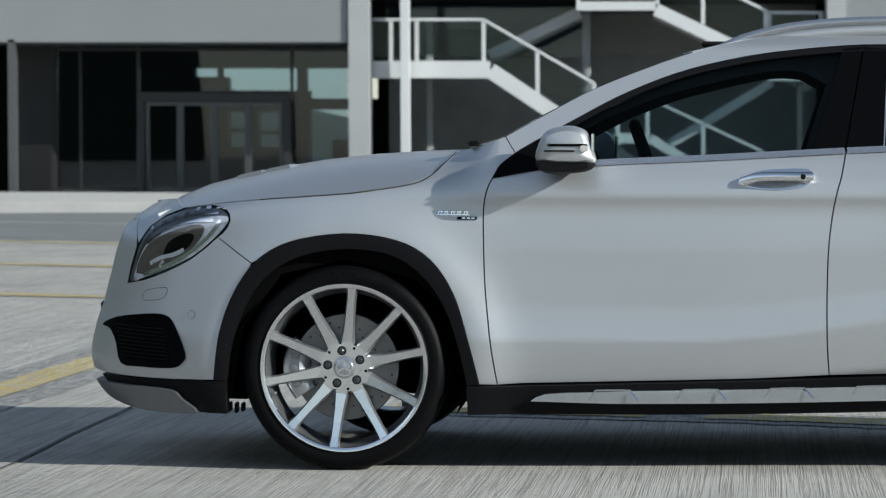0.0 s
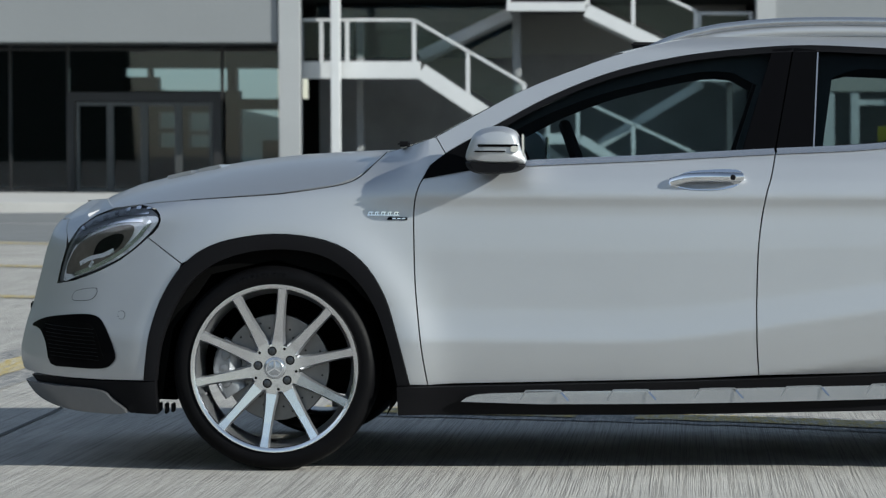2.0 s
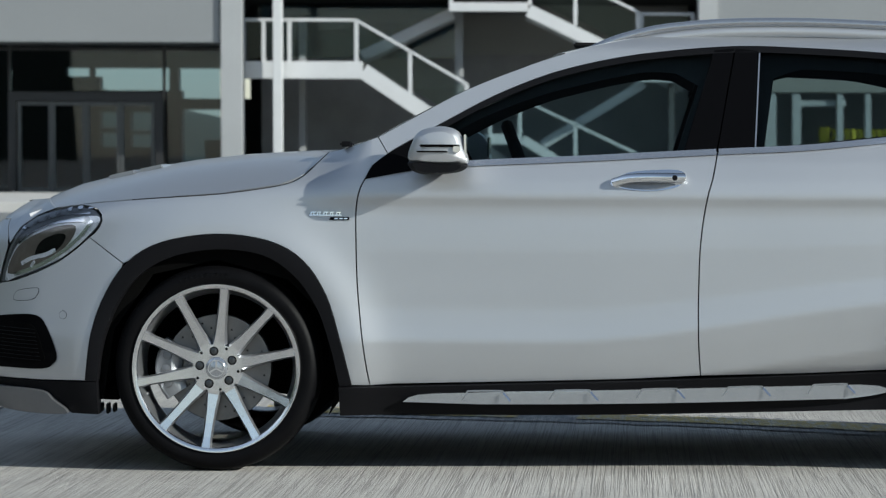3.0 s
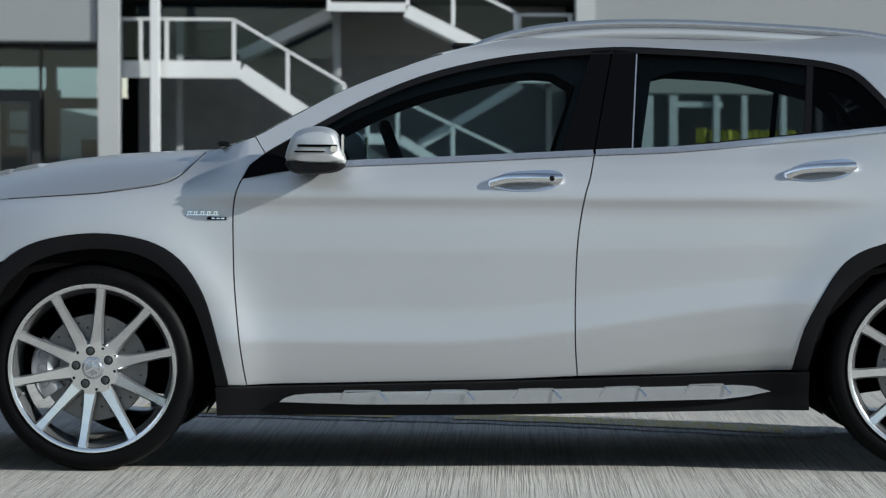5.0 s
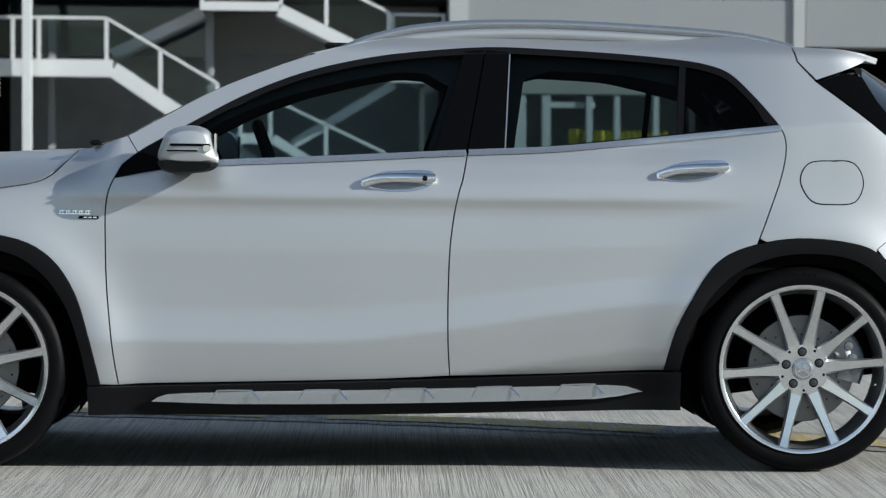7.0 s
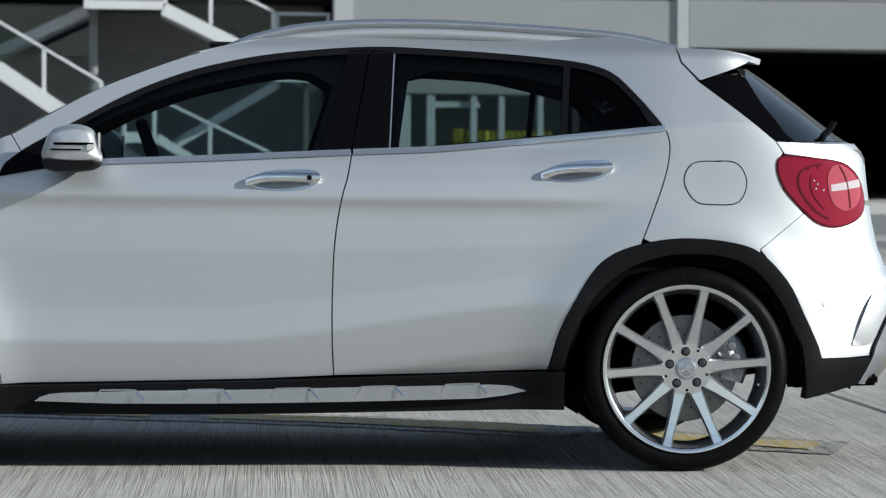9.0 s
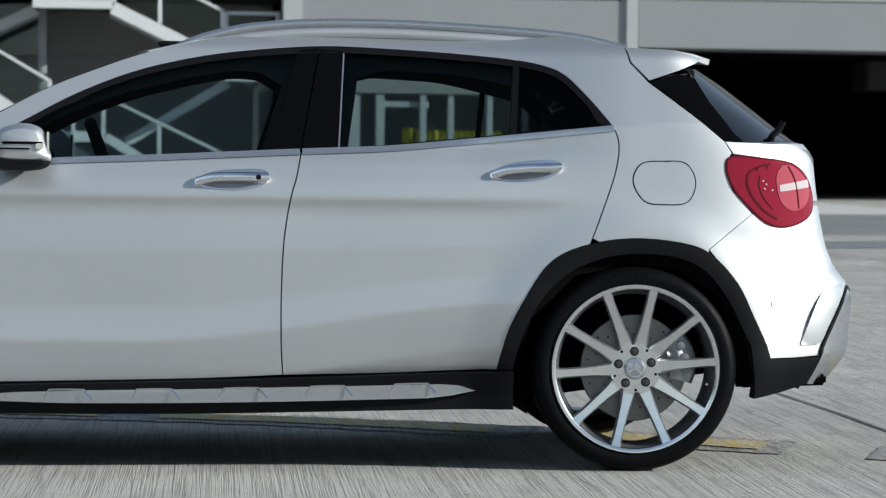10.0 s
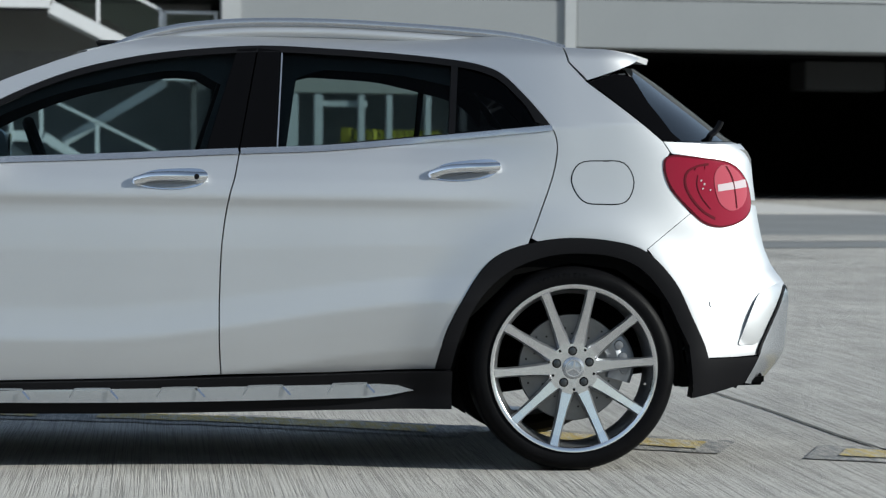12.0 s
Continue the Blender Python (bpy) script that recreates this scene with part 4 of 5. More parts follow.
tube(bm, [tuple(ringm @ Vector((0.175 * math.cos(a * math.pi / 14), 0.175 * math.sin(a * math.pi / 14), 0))) for a in range(29)], 0.022, 8)
beam(bm, tuple(ringm @ Vector((0, -0.17, 0))), tuple(ringm @ Vector((0, 0.17, 0))), 0.05, 0.03)
part("steering_wheel", bm, CLOTH, car, "black steering wheel")


SETTLE = None


# ---- wheels ----
def make_wheel(x, near_side):
    wheel = new("wheel")
    wheel.parent = car
    wheel.empty_display_size = 0.1
    wheel["label"] = "ten-spoke alloy wheel with low tyre"
    # built with the outer face towards -y
    bm = spin(bmesh.new(), [(0.268, 0.02), (0.270, 0.004), (0.276, 0.001), (0.290, -0.004), (0.306, -0.004), (0.312, -0.001), (0.322, 0.005), (0.329, 0.016), (0.333, 0.033), (0.3345, 0.07), (0.3345, 0.075), (0.329, 0.0755), (0.329, 0.084), (0.3345, 0.0845), (0.335, 0.115),
                            (0.329, 0.1155), (0.329, 0.124), (0.335, 0.1245), (0.3345, 0.155), (0.329, 0.156), (0.329, 0.164), (0.3345, 0.165), (0.333, 0.20), (0.327, 0.22), (0.318, 0.236), (0.29, 0.24), (0.262, 0.22)], 96)
    part("tyre", bm, RUBBER, wheel, "black low-profile tyre")
    bm = bmesh.new()
    for a0, r, w in ((112, 0.304, 0.012),):
        for k in range(10):
            a = radians(a0 - 3.2 * k)
            m = Matrix.Translation((r * math.cos(a), -0.0045, r * math.sin(a))) @ Matrix.Rotation(-(a - math.pi / 2), 4, "Y")
            box(bm, -0.003, 0.004 if k % 3 else 0.001, -0.0006, 0.002, -0.006, 0.006, 0, m)
            if k % 2:
                box(bm, -0.006, 0.005, -0.0006, 0.002, 0.003, 0.006, 0, m)
    part("sidewall_lettering", bm, RUBBER, wheel, smooth=False)
    bm = spin(bmesh.new(), [(0.274, 0.006), (0.2755, -0.002), (0.273, -0.0065), (0.266, -0.0065), (0.260, -0.003), (0.2575, 0.004)], 96)
    part("rim_lip", bm, RIMFACE, wheel, "polished rim edge")
    bm = spin(bmesh.new(), [(0.2575, 0.003), (0.253, 0.02), (0.246, 0.06), (0.240, 0.10), (0.245, 0.15), (0.250, 0.20), (0.262, 0.215)], 72)
    part("rim", bm, RIMGREY, wheel)
    # ten slim spokes, set in five pairs round the bolts
    turned = 101 if x < 0 else 94.5
    for k in range(10):
        a = radians(72 * (k // 2) + turned + (17.2 if k % 2 else -17.2))
        m = Matrix.Rotation(-(a - math.pi / 2), 4, "Y")
        sp, fc = bmesh.new(), bmesh.new()
        prof = [(0.058, 0.0260, 0.020), (0.085, 0.0215, 0.020), (0.13, 0.0170, 0.0155), (0.18, 0.0148, 0.010), (0.225, 0.0140, 0.004), (0.2595, 0.0165, -0.002)]
        rows = [[sp.verts.new(m @ Vector((sx * w * q, y + d, r))) for sx, q, d in ((-1, 0.8, 0.0), (1, 0.8, 0.0), (1, 1.15, 0.012), (1, 0.9, 0.045), (-1, 0.9, 0.045), (-1, 1.15, 0.012))] for r, w, y in prof]
        for p, q in zip(rows, rows[1:]):
            for i in range(6):
                sp.faces.new((p[i], p[(i + 1) % 6], q[(i + 1) % 6], q[i]))
        sp.faces.new(rows[0]), sp.faces.new(rows[-1])
        bmesh.ops.recalc_face_normals(sp, faces=sp.faces[:])
        spoke = part("spoke", sp, RIMGREY, wheel, smooth=False)
        rows = [[fc.verts.new(m @ Vector((sx * w * 0.78, y - 0.0012, r))) for sx in (-1, 1)] for r, w, y in prof]
        for p, q in zip(rows, rows[1:]):
            fc.faces.new((p[0], p[1], q[1], q[0]))
        bmesh.ops.recalc_face_normals(fc, faces=fc.faces[:])
        bmesh.ops.solidify(fc, geom=fc.faces[:], thickness=0.0012)
        part("spoke_face", fc, RIMFACE, wheel, "machined spoke face", smooth=False)
    bm = spin(bmesh.new(), [(0.0001, 0.030), (0.035, 0.030), (0.036, 0.0185), (0.062, 0.018), (0.078, 0.019), (0.086, 0.030), (0.086, 0.06), (0.0001, 0.06)], 60)
    part("hub", bm, RIMFACE, wheel)
    bm = spin(bmesh.new(), [(0.0001, 0.006), (0.026, 0.007), (0.034, 0.010), (0.0365, 0.016), (0.0365, 0.03)], 40)
    part("centre_cap", bm, SATIN, wheel, "silver centre cap with a raised ring")
    part("cap_ring", spin(bmesh.new(), [(0.0235, 0.0075), (0.0245, 0.0045), (0.0275, 0.0045), (0.0285, 0.0085)], 32), CHROME, wheel)
    bm = bmesh.new()
    for k in range(3):
        a = radians(120 * k + turned - 11)
        beam(bm, (0, 0.006, 0), (0.0235 * math.cos(a), 0.006, 0.0235 * math.sin(a)), 0.005, 0.005)
    part("cap_bars", bm, CHROME, wheel)
    for k in range(5):
        a = radians(72 * k + turned - 2)
        c = (0.056 * math.cos(a), 0, 0.056 * math.sin(a))
        bm = spin(bmesh.new(), [(0.0001, 0.010), (0.006, 0.010), (0.0075, 0.013), (0.0115, 0.014), (0.0125, 0.024)], 12, centre=c)
        part("wheel_bolt", bm, BOLT, wheel, "dark wheel bolt")
        part("bolt_seat", spin(bmesh.new(), [(0.0115, 0.0135), (0.0150, 0.0165), (0.0155, 0.020)], 14, centre=c), DARK, wheel)
        a = radians(72 * k + turned + 34)
        bm = spin(bmesh.new(), [(0.0001, 0.0165), (0.0045, 0.0165), (0.0050, 0.019)], 8, centre=(0.070 * math.cos(a), 0, 0.070 * math.sin(a)))
        part("bolt_hole", bm, DARK, wheel)
    bm = spin(bmesh.new(), [(0.085, 0.070), (0.086, 0.066), (0.172, 0.066), (0.174, 0.070), (0.174, 0.092), (0.085, 0.095)], 64)
    disc = part("brake_disc", bm, STEEL, wheel, "drilled steel brake disc")
    bm = bmesh.new()
    for k in range(36):
        a, r = radians(10 * k), (0.110, 0.130, 0.152)[k % 3]
        spin(bm, [(0.0001, 0.0652), (0.0035, 0.0652), (0.0036, 0.067)], 6, centre=(r * math.cos(a), 0, r * math.sin(a)))
    tagged(part("drill_holes", bm, DARK, wheel), kind="stuff")
    bm = spin(bmesh.new(), [(0.0001, 0.056), (0.080, 0.058), (0.086, 0.072)], 40)
    part("disc_bell", bm, RIMGREY, wheel)
    # caliper ahead of the front hub, behind the rear hub
    front = x < 0
    bm = bmesh.new()
    rows = []
    span = (150, 212) if front else (-15, 40)
    for k in range(9):
        a = radians(span[0] + (span[1] - span[0]) * k / 8)
        e = 0.010 * math.sin(math.pi * k / 8)
        rows.append([bm.verts.new((r * math.cos(a), y, r * math.sin(a))) for r, y in ((0.115, 0.058), (0.120, 0.048), (0.150, 0.038 - e), (0.185 + e, 0.042), (0.196 + e, 0.056), (0.196 + e, 0.11), (0.115, 0.11))])
    for p, q in zip(rows, rows[1:]):
        for i in range(7):
            bm.faces.new((p[i], p[(i + 1) % 7], q[(i + 1) % 7], q[i]))
    bm.faces.new(rows[0]), bm.faces.new(rows[-1])
    bmesh.ops.recalc_face_normals(bm, faces=bm.faces[:])
    cal = part("brake_caliper", bm, CALIPER, wheel, "silver brake caliper")
    bm = bmesh.new()
    for k in range(3):
        a = radians(span[0] + (span[1] - span[0]) * (0.25 + 0.25 * k))
        spin(bm, [(0.0001, 0.024), (0.014, 0.026), (0.017, 0.04)], 14, centre=(0.168 * math.cos(a), 0, 0.168 * math.sin(a)))
    part("caliper_piston", bm, SPLIT, wheel)
    part("axle_stub", spin(bmesh.new(), [(0.0001, 0.1), (0.05, 0.1), (0.05, 0.5)], 16), DARK, wheel)
    # valve
    bm = spin(bmesh.new(), [(0.0001, -0.001), (0.004, -0.001), (0.0045, 0.02)], 8, centre=(0.238 * math.cos(radians(200 if front else -12)), 0.0, 0.238 * math.sin(radians(200 if front else -12))))
    part("valve", bm, CHROME, wheel)
    if near_side:
        wheel.location = (x, 0.012 - MID, 0.3345)
    else:
        wheel.location = (x, MID - 0.012, 0.3345)
        wheel.rotation_euler = (0, 0, math.pi)
    return wheel


for x in (-1.355, 1.355):
    for near_side in (True, False):
        make_wheel(x, near_side)


# ---- ground ----
def concrete(name, colour):
    """Broomed concrete: fine grooves along y, patches, stains and pores."""
    m = bpy.data.materials.new(name)
    m.use_nodes = True
    n, l = m.node_tree.nodes, m.node_tree.links
    b = n["Principled BSDF"]
    co = n.new("ShaderNodeTexCoord")

    def noise_at(scale, stretch, detail=5, rough=0.6, turn=0.0):
        mp, t = n.new("ShaderNodeMapping"), n.new("ShaderNodeTexNoise")
        mp.inputs["Scale"].default_value = stretch
        mp.inputs["Rotation"].default_value = (0, 0, radians(turn))
        t.inputs["Scale"].default_value, t.inputs["Detail"].default_value, t.inputs["Roughness"].default_value = scale, detail, rough
        l.new(co.outputs["Object"], mp.inputs["Vector"])
        l.new(mp.outputs[0], t.inputs["Vector"])
        return t.outputs["Fac"]

    def mapped(v, a, b0, c, d):
        r = n.new("ShaderNodeMapRange")
        for k, val in zip(("From Min", "From Max", "To Min", "To Max"), (a, b0, c, d)):
            r.inputs[k].default_value = val
        l.new(v, r.inputs["Value"])
        return r.outputs[0]

    def mul(a, b0, op="MULTIPLY"):
        k = n.new("ShaderNodeMath")
        k.operation = op
        l.new(a, k.inputs[0])
        l.new(b0, k.inputs[1])
        return k.outputs[0]

    wave = noise_at(1.0, (135, 0.34, 1), 2, 0.55, 3.0)
    off = n.new("ShaderNodeMath")
    off.operation = "SUBTRACT"
    off.inputs[1].default_value = 0.5
    l.new(wave, off.inputs[0])
    dist = n.new("ShaderNodeMath")
    dist.operation = "ABSOLUTE"
    l.new(off.outputs[0], dist.inputs[0])
    grooves = mapped(dist.outputs[0], 0.0, 0.05, 0.0, 1.0)
    soft = noise_at(1.0, (90, 0.9, 1), 4, 0.7, 3.0)
    fine = noise_at(140.0, (1, 1, 1), 3)
    patches = noise_at(0.55, (1, 1, 1), 6)
    stains = noise_at(3.2, (1, 0.6, 1), 6)
    tone = mul(mul(mapped(patches, 0.3, 0.7, 0.80, 1.12), mapped(stains, 0.3, 0.75, 0.86, 1.10)), mul(mul(mapped(grooves, 0.0, 1.0, 0.58, 1.08), mapped(soft, 0.3, 0.7, 0.86, 1.1)), mapped(fine, 0.3, 0.7, 0.80, 1.18)))
    mix = n.new("ShaderNodeVectorMath")
    mix.operation = "SCALE"
    mix.inputs[0].default_value = colour
    l.new(tone, mix.inputs["Scale"])
    l.new(mix.outputs[0], b.inputs["Base Color"])
    b.inputs["Roughness"].default_value = 0.88
    bp = n.new("ShaderNodeBump")
    bp.inputs["Strength"].default_value, bp.inputs["Distance"].default_value = 0.6, 0.005
    l.new(mul(mul(grooves, mapped(fine, 0.2, 0.8, 0.6, 1.4)), mapped(stains, 0.3, 0.7, 0.8, 1.2)), bp.inputs["Height"])
    l.new(bp.outputs[0], b.inputs["Normal"])
    return m


CONCRETE = concrete("broomed_concrete", (0.385, 0.37, 0.341))
ASPHALT = material("asphalt", (0.17, 0.175, 0.175), 0.85, vary=0.25, scale=0.7, bump=0.3, bump_scale=90)
KERB = material("pale_kerb_concrete", (0.46, 0.45, 0.43), 0.85, vary=0.12, scale=1.5, bump=0.15, bump_scale=60)


def worn(name, colour, bare, wear):
    """Floor paint worn through to the concrete in grains and along the broom grooves."""
    m = concrete(name, bare)
    n, l = m.node_tree.nodes, m.node_tree.links
    b = n["Principled BSDF"]
    base = b.inputs["Base Color"].links[0].from_socket
    co, mp, t, r, mix = n.new("ShaderNodeTexCoord"), n.new("ShaderNodeMapping"), n.new("ShaderNodeTexNoise"), n.new("ShaderNodeMapRange"), n.new("ShaderNodeMix")
    mp.inputs["Scale"].default_value = (30, 5, 1)
    t.inputs["Scale"].default_value, t.inputs["Detail"].default_value, t.inputs["Roughness"].default_value = 1.0, 8, 0.75
    r.inputs["From Min"].default_value, r.inputs["From Max"].default_value = wear - 0.08, wear + 0.08
    mix.data_type = "RGBA"
    l.new(co.outputs["Object"], mp.inputs["Vector"])
    l.new(mp.outputs[0], t.inputs["Vector"])
    l.new(t.outputs["Fac"], r.inputs["Value"])
    l.new(r.outputs[0], mix.inputs["Factor"])
    mix.inputs["A"].default_value = (*colour, 1)
    l.new(base, mix.inputs["B"])
    l.new(mix.outputs["Result"], b.inputs["Base Color"])
    return m


YELLOW = worn("worn_yellow_paint", (0.42, 0.32, 0.10), (0.42, 0.39, 0.32), 0.51)
BLACKOUT = worn("blacked_out_marking", (0.15, 0.155, 0.16), (0.37, 0.355, 0.33), 0.50)
SEALANT = material("joint_sealant", (0.07, 0.068, 0.062), 0.85, vary=0.3, scale=15)

bm = bmesh.new()
xs = [-2500, -300, -60, -20, -8, -2.437, -2.425, 0, 2.525, 2.537, 8, 20, 60, 300, 2500]
ys = [-2500, -300, -60, -20, -6, 0, 6, 14, 30, 34, 60, 300, 2500]
grid = [[bm.verts.new((x, y, 0)) for i, x in enumerate(xs)] for y in ys]
for a, b in zip(grid, grid[1:]):
    for i in range(len(xs) - 1):
        bm.faces.new((a[i], a[i + 1], b[i + 1], b[i]))
tagged(part("ground", bm, CONCRETE, None, smooth=False), "pale broom-finished concrete apron", "ground", kind="structure")


def marking(name, pts, width, mat, z, label, jag=0.0):
    """A painted line: a ribbon with slightly uneven edges, just above the slab."""
    rng = random.Random(len(pts) * 7 + int(width * 100))
    bm = bmesh.new()
    prev = None
    for i, p in enumerate(pts):
        a, b = Vector(pts[max(i - 1, 0)]), Vector(pts[min(i + 1, len(pts) - 1)])
        d = (b - a).normalized()
        w = [width / 2 + rng.uniform(-jag, jag) for _ in range(2)]
        cur = (bm.verts.new((p[0] - d.y * w[0], p[1] + d.x * w[0], z)), bm.verts.new((p[0] + d.y * w[1], p[1] - d.x * w[1], z)))
        if prev:
            bm.faces.new((prev[0], prev[1], cur[1], cur[0]))
        prev = cur
    for f in bm.faces:
        f.normal_update()
        if f.normal.z < 0:
            f.normal_flip()
    return tagged(part(name, bm, mat, None, smooth=False), label, "marking", kind="structure")


SETTLE = settle_ground
for x in (-7.40, -2.431, 2.531, 7.5):
    marking("slab_joint", [(x + 0.006 * math.sin(k * 1.7), -2.5 + k * 0.3) for k in range(56)], 0.016, SEALANT, 0.004, "dark filled joint between slabs", 0.003)
line_a = curve_through([(-3.20, 0.2), (-3.105, 1.55), (-3.045, 2.6), (-2.93, 4.2), (-2.75, 6.2)], 10)
marking("blacked_out_line", line_a, 0.52, BLACKOUT, 0.004, "dark grey border of a floor line", 0.008)
marking("yellow_line", line_a, 0.20, YELLOW, 0.008, "worn yellow floor line", 0.005)
line_b = curve_through([(-1.4, 1.43), (-0.6, 1.38), (-0.1, 1.31), (0.35, 1.20), (0.70, 1.07), (1.02, 0.92), (1.4, 0.73), (1.8, 0.46), (2.45, 0.02), (3.3, -0.6)], 8)
for a, b in ((-1.4, -0.35), (-0.2, 1.1), (1.35, 1.97), (2.33, 3.3)):
    dash = [p for p in line_b if a <= p[0] <= b]
    marking("blacked_out_line", [p for p in line_b if a - 0.09 <= p[0] <= b + 0.12], 0.30, BLACKOUT, 0.004, "dark grey border of a floor line", 0.012)
    marking("yellow_line", dash, 0.16, YELLOW, 0.008, "worn yellow floor line", 0.006)
for y, w in ((6.45, 0.22), (9.65, 0.26)):
    marking("yellow_line", [(-14 + k * 0.4, y + 0.02 * math.sin(k)) for k in range(27)], w, YELLOW, 0.006, "worn yellow floor line", 0.02)
marking("yellow_line", [(-14 + k * 0.5, 13.6 - 0.01 * k) for k in range(20)], 0.25, YELLOW, 0.006, "worn yellow floor line", 0.03)
marking("road", [(-50 + 5 * k, 20.0) for k in range(21)], 12.4, ASPHALT, 0.006, "grey asphalt service road")
marking("lane_line", [(-40 + 2 * k, 18.6) for k in range(24)], 0.14, KERB, 0.011, "thin pale lane line")
marking("lane_line", [(5 + 2 * k, 16.4 - 0.03 * k) for k in range(18)], 1.8, CONCRETE, 0.011, "pale worn concrete strip beside the road", 0.1)
SETTLE = settle_far
PAVE = boxed(-45, 45, 26.4, 34.4, -0.8, 0.10, 0.02)
tagged(part("pavement", PAVE, KERB, None), "pale concrete pavement with a low kerb", "pavement", kind="structure")

# ---- building ----
CLAD = material("grey_metal_cladding", (0.24, 0.25, 0.255), 0.5, 0.2, vary=0.05, scale=0.6, bump=0.02, bump_scale=30)
WHITE = material("white_steel_paint", (0.53, 0.54, 0.545), 0.45, vary=0.06, scale=2.0, rough_vary=0.1)
GREYCOL = material("light_grey_column", (0.33, 0.34, 0.345), 0.55, vary=0.06, scale=1.0, bump=0.05, bump_scale=40)
FRAME = material("dark_bronze_frame", (0.045, 0.045, 0.046), 0.45, 0.5, vary=0.1, scale=6)
LEAF = material("aluminium_door_frame", (0.11, 0.113, 0.113), 0.45, 0.5, vary=0.06, scale=6)
CORR = material("dark_corrugated_sheet", (0.30, 0.295, 0.29), 0.6, 0.1, vary=0.2, scale=1.5, bump=0.05, bump_scale=40)
BEIGE = material("beige_wall_panel", (0.34, 0.335, 0.31), 0.75, vary=0.08, scale=0.8, bump=0.05, bump_scale=40)
# near-black colour that paints the garage's inside shade
VOID = material("garage_shade_black", (0.002, 0.002, 0.002), 0.95, gloss=0.05)
SIGN = material("yellow_sign", (0.62, 0.56, 0.06), 0.6, vary=0.08, scale=8)


BUILDGLASS = glass_material("facade_glass", (0.62, 0.74, 0.82), 0.86, 1.5)
RAILGLASS = glass_material("balustrade_glass", (0.70, 0.80, 0.80), 0.80)

FY = 35.5


def structure(name, bm, mat, label, category, smooth=False):
    return tagged(part(name, bm, mat, None, smooth=smooth), label, category, kind="structure")


# back shell of the building; the shade inside is put into its dark colour
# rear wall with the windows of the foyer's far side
DIM = material("interior_shade_dark", (0.018, 0.019, 0.020), 0.8, vary=0.15, scale=0.7)
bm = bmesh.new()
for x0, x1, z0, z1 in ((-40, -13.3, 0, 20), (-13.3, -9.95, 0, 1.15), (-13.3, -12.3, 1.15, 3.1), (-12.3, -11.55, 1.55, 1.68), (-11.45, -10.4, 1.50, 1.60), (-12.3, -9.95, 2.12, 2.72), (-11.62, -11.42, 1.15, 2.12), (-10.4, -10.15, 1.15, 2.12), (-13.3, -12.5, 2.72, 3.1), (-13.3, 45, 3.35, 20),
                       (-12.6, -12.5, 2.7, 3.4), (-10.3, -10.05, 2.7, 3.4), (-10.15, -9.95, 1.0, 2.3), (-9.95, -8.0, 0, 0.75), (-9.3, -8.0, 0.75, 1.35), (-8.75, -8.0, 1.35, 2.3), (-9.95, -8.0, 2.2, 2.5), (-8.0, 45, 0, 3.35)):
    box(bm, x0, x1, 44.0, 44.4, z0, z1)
structure("wall_back", bm, DIM, "rear wall with low windows, darkened for shade", "wall")
structure("wall_west", boxed(-40.3, -40, FY, 44.4, 0, 20), CLAD, "plain end wall of the building", "wall")
structure("wall_east", boxed(45, 45.3, FY, 44.4, 0, 20), CLAD, "plain end wall of the building", "wall")
structure("roof_slab", boxed(-40.3, 45.3, FY - 0.4, 44.6, 19.6, 20.0), CLAD, "flat roof slab", "roof")
structure("ceiling", boxed(-40, 45, FY + 0.6, 44.0, 4.62, 4.9), DIM, "slab over the ground floor, darkened for shade", "ceiling")
structure("floor", boxed(-40, 45, FY - 1.1, 44.0, -0.05, 0.03), DIM, "floor inside the building, darkened for shade", "floor")

# spandrels over the ground floor
left_beam = structure("wall_spandrel_left", boxed(-40, -7.36, FY - 0.3, FY + 0.9, 3.52, 4.53, 0.01), CLAD, "grey metal spandrel over the entrance", "wall")
right_beam = structure("wall_spandrel_right", boxed(12.0, 45, FY - 0.3, FY + 0.9, 3.56, 4.66, 0.01), CLAD, "grey metal spandrel over a dark opening", "wall")
structure("wall_spandrel_middle", boxed(3.9, 11.7, FY - 0.3, FY + 0.9, 3.50, 4.62, 0.01), CLAD, "grey metal spandrel", "wall")
# upper storey: dark glass with mullions
for x0, x1 in ((-40, -7.36), (3.9, 45)):
    structure("window_band", boxed(x0, x1, FY + 0.25, FY + 0.29, 4.62, 8.6), BUILDGLASS, "dark glazing of the upper storey", "window")
    bm = bmesh.new()
    box(bm, x0, x1, FY + 0.1, FY + 0.24, 4.72, 4.80, 0.01)
    structure("trim_sill", bm, GREYCOL, "pale window sill rail", "trim")
    for k in range(int((x1 - x0) / 2.4)):
        structure("mullion", boxed(x0 + 2.4 * k + 0.5, x0 + 2.4 * k + 0.56, FY + 0.12, FY + 0.24, 4.80, 8.6), FRAME, "dark window mullion", "trim")
# unseen wall, carried up this high to darken the bonnet's reflections
structure("wall_upper_unseen", boxed(-40, 45, FY - 0.2, FY + 0.9, 8.6, 19.6), CLAD, "unseen grey upper wall, raised to darken the bonnet", "wall")
structure("wall_stair_top", boxed(-6.8, 3.6, 38.0, 38.3, 4.2, 8.6), BEIGE, "beige wall behind the stairs", "wall")


def column(x0, x1, z1, y=FY - 0.14, mat=None, d=0.4, label="light grey rectangular column"):
    c = thing("column", (x0 + x1) / 2, y, 0, label, "column", "columns of the facade")
    w = (x1 - x0) / 2
    part("shaft", boxed(-w, w, -d / 2, d / 2, 0.03, z1, 0.012), mat or GREYCOL, c)
    return c


column(-7.33, -6.83, 9)
column(3.58, 4.02, 9)
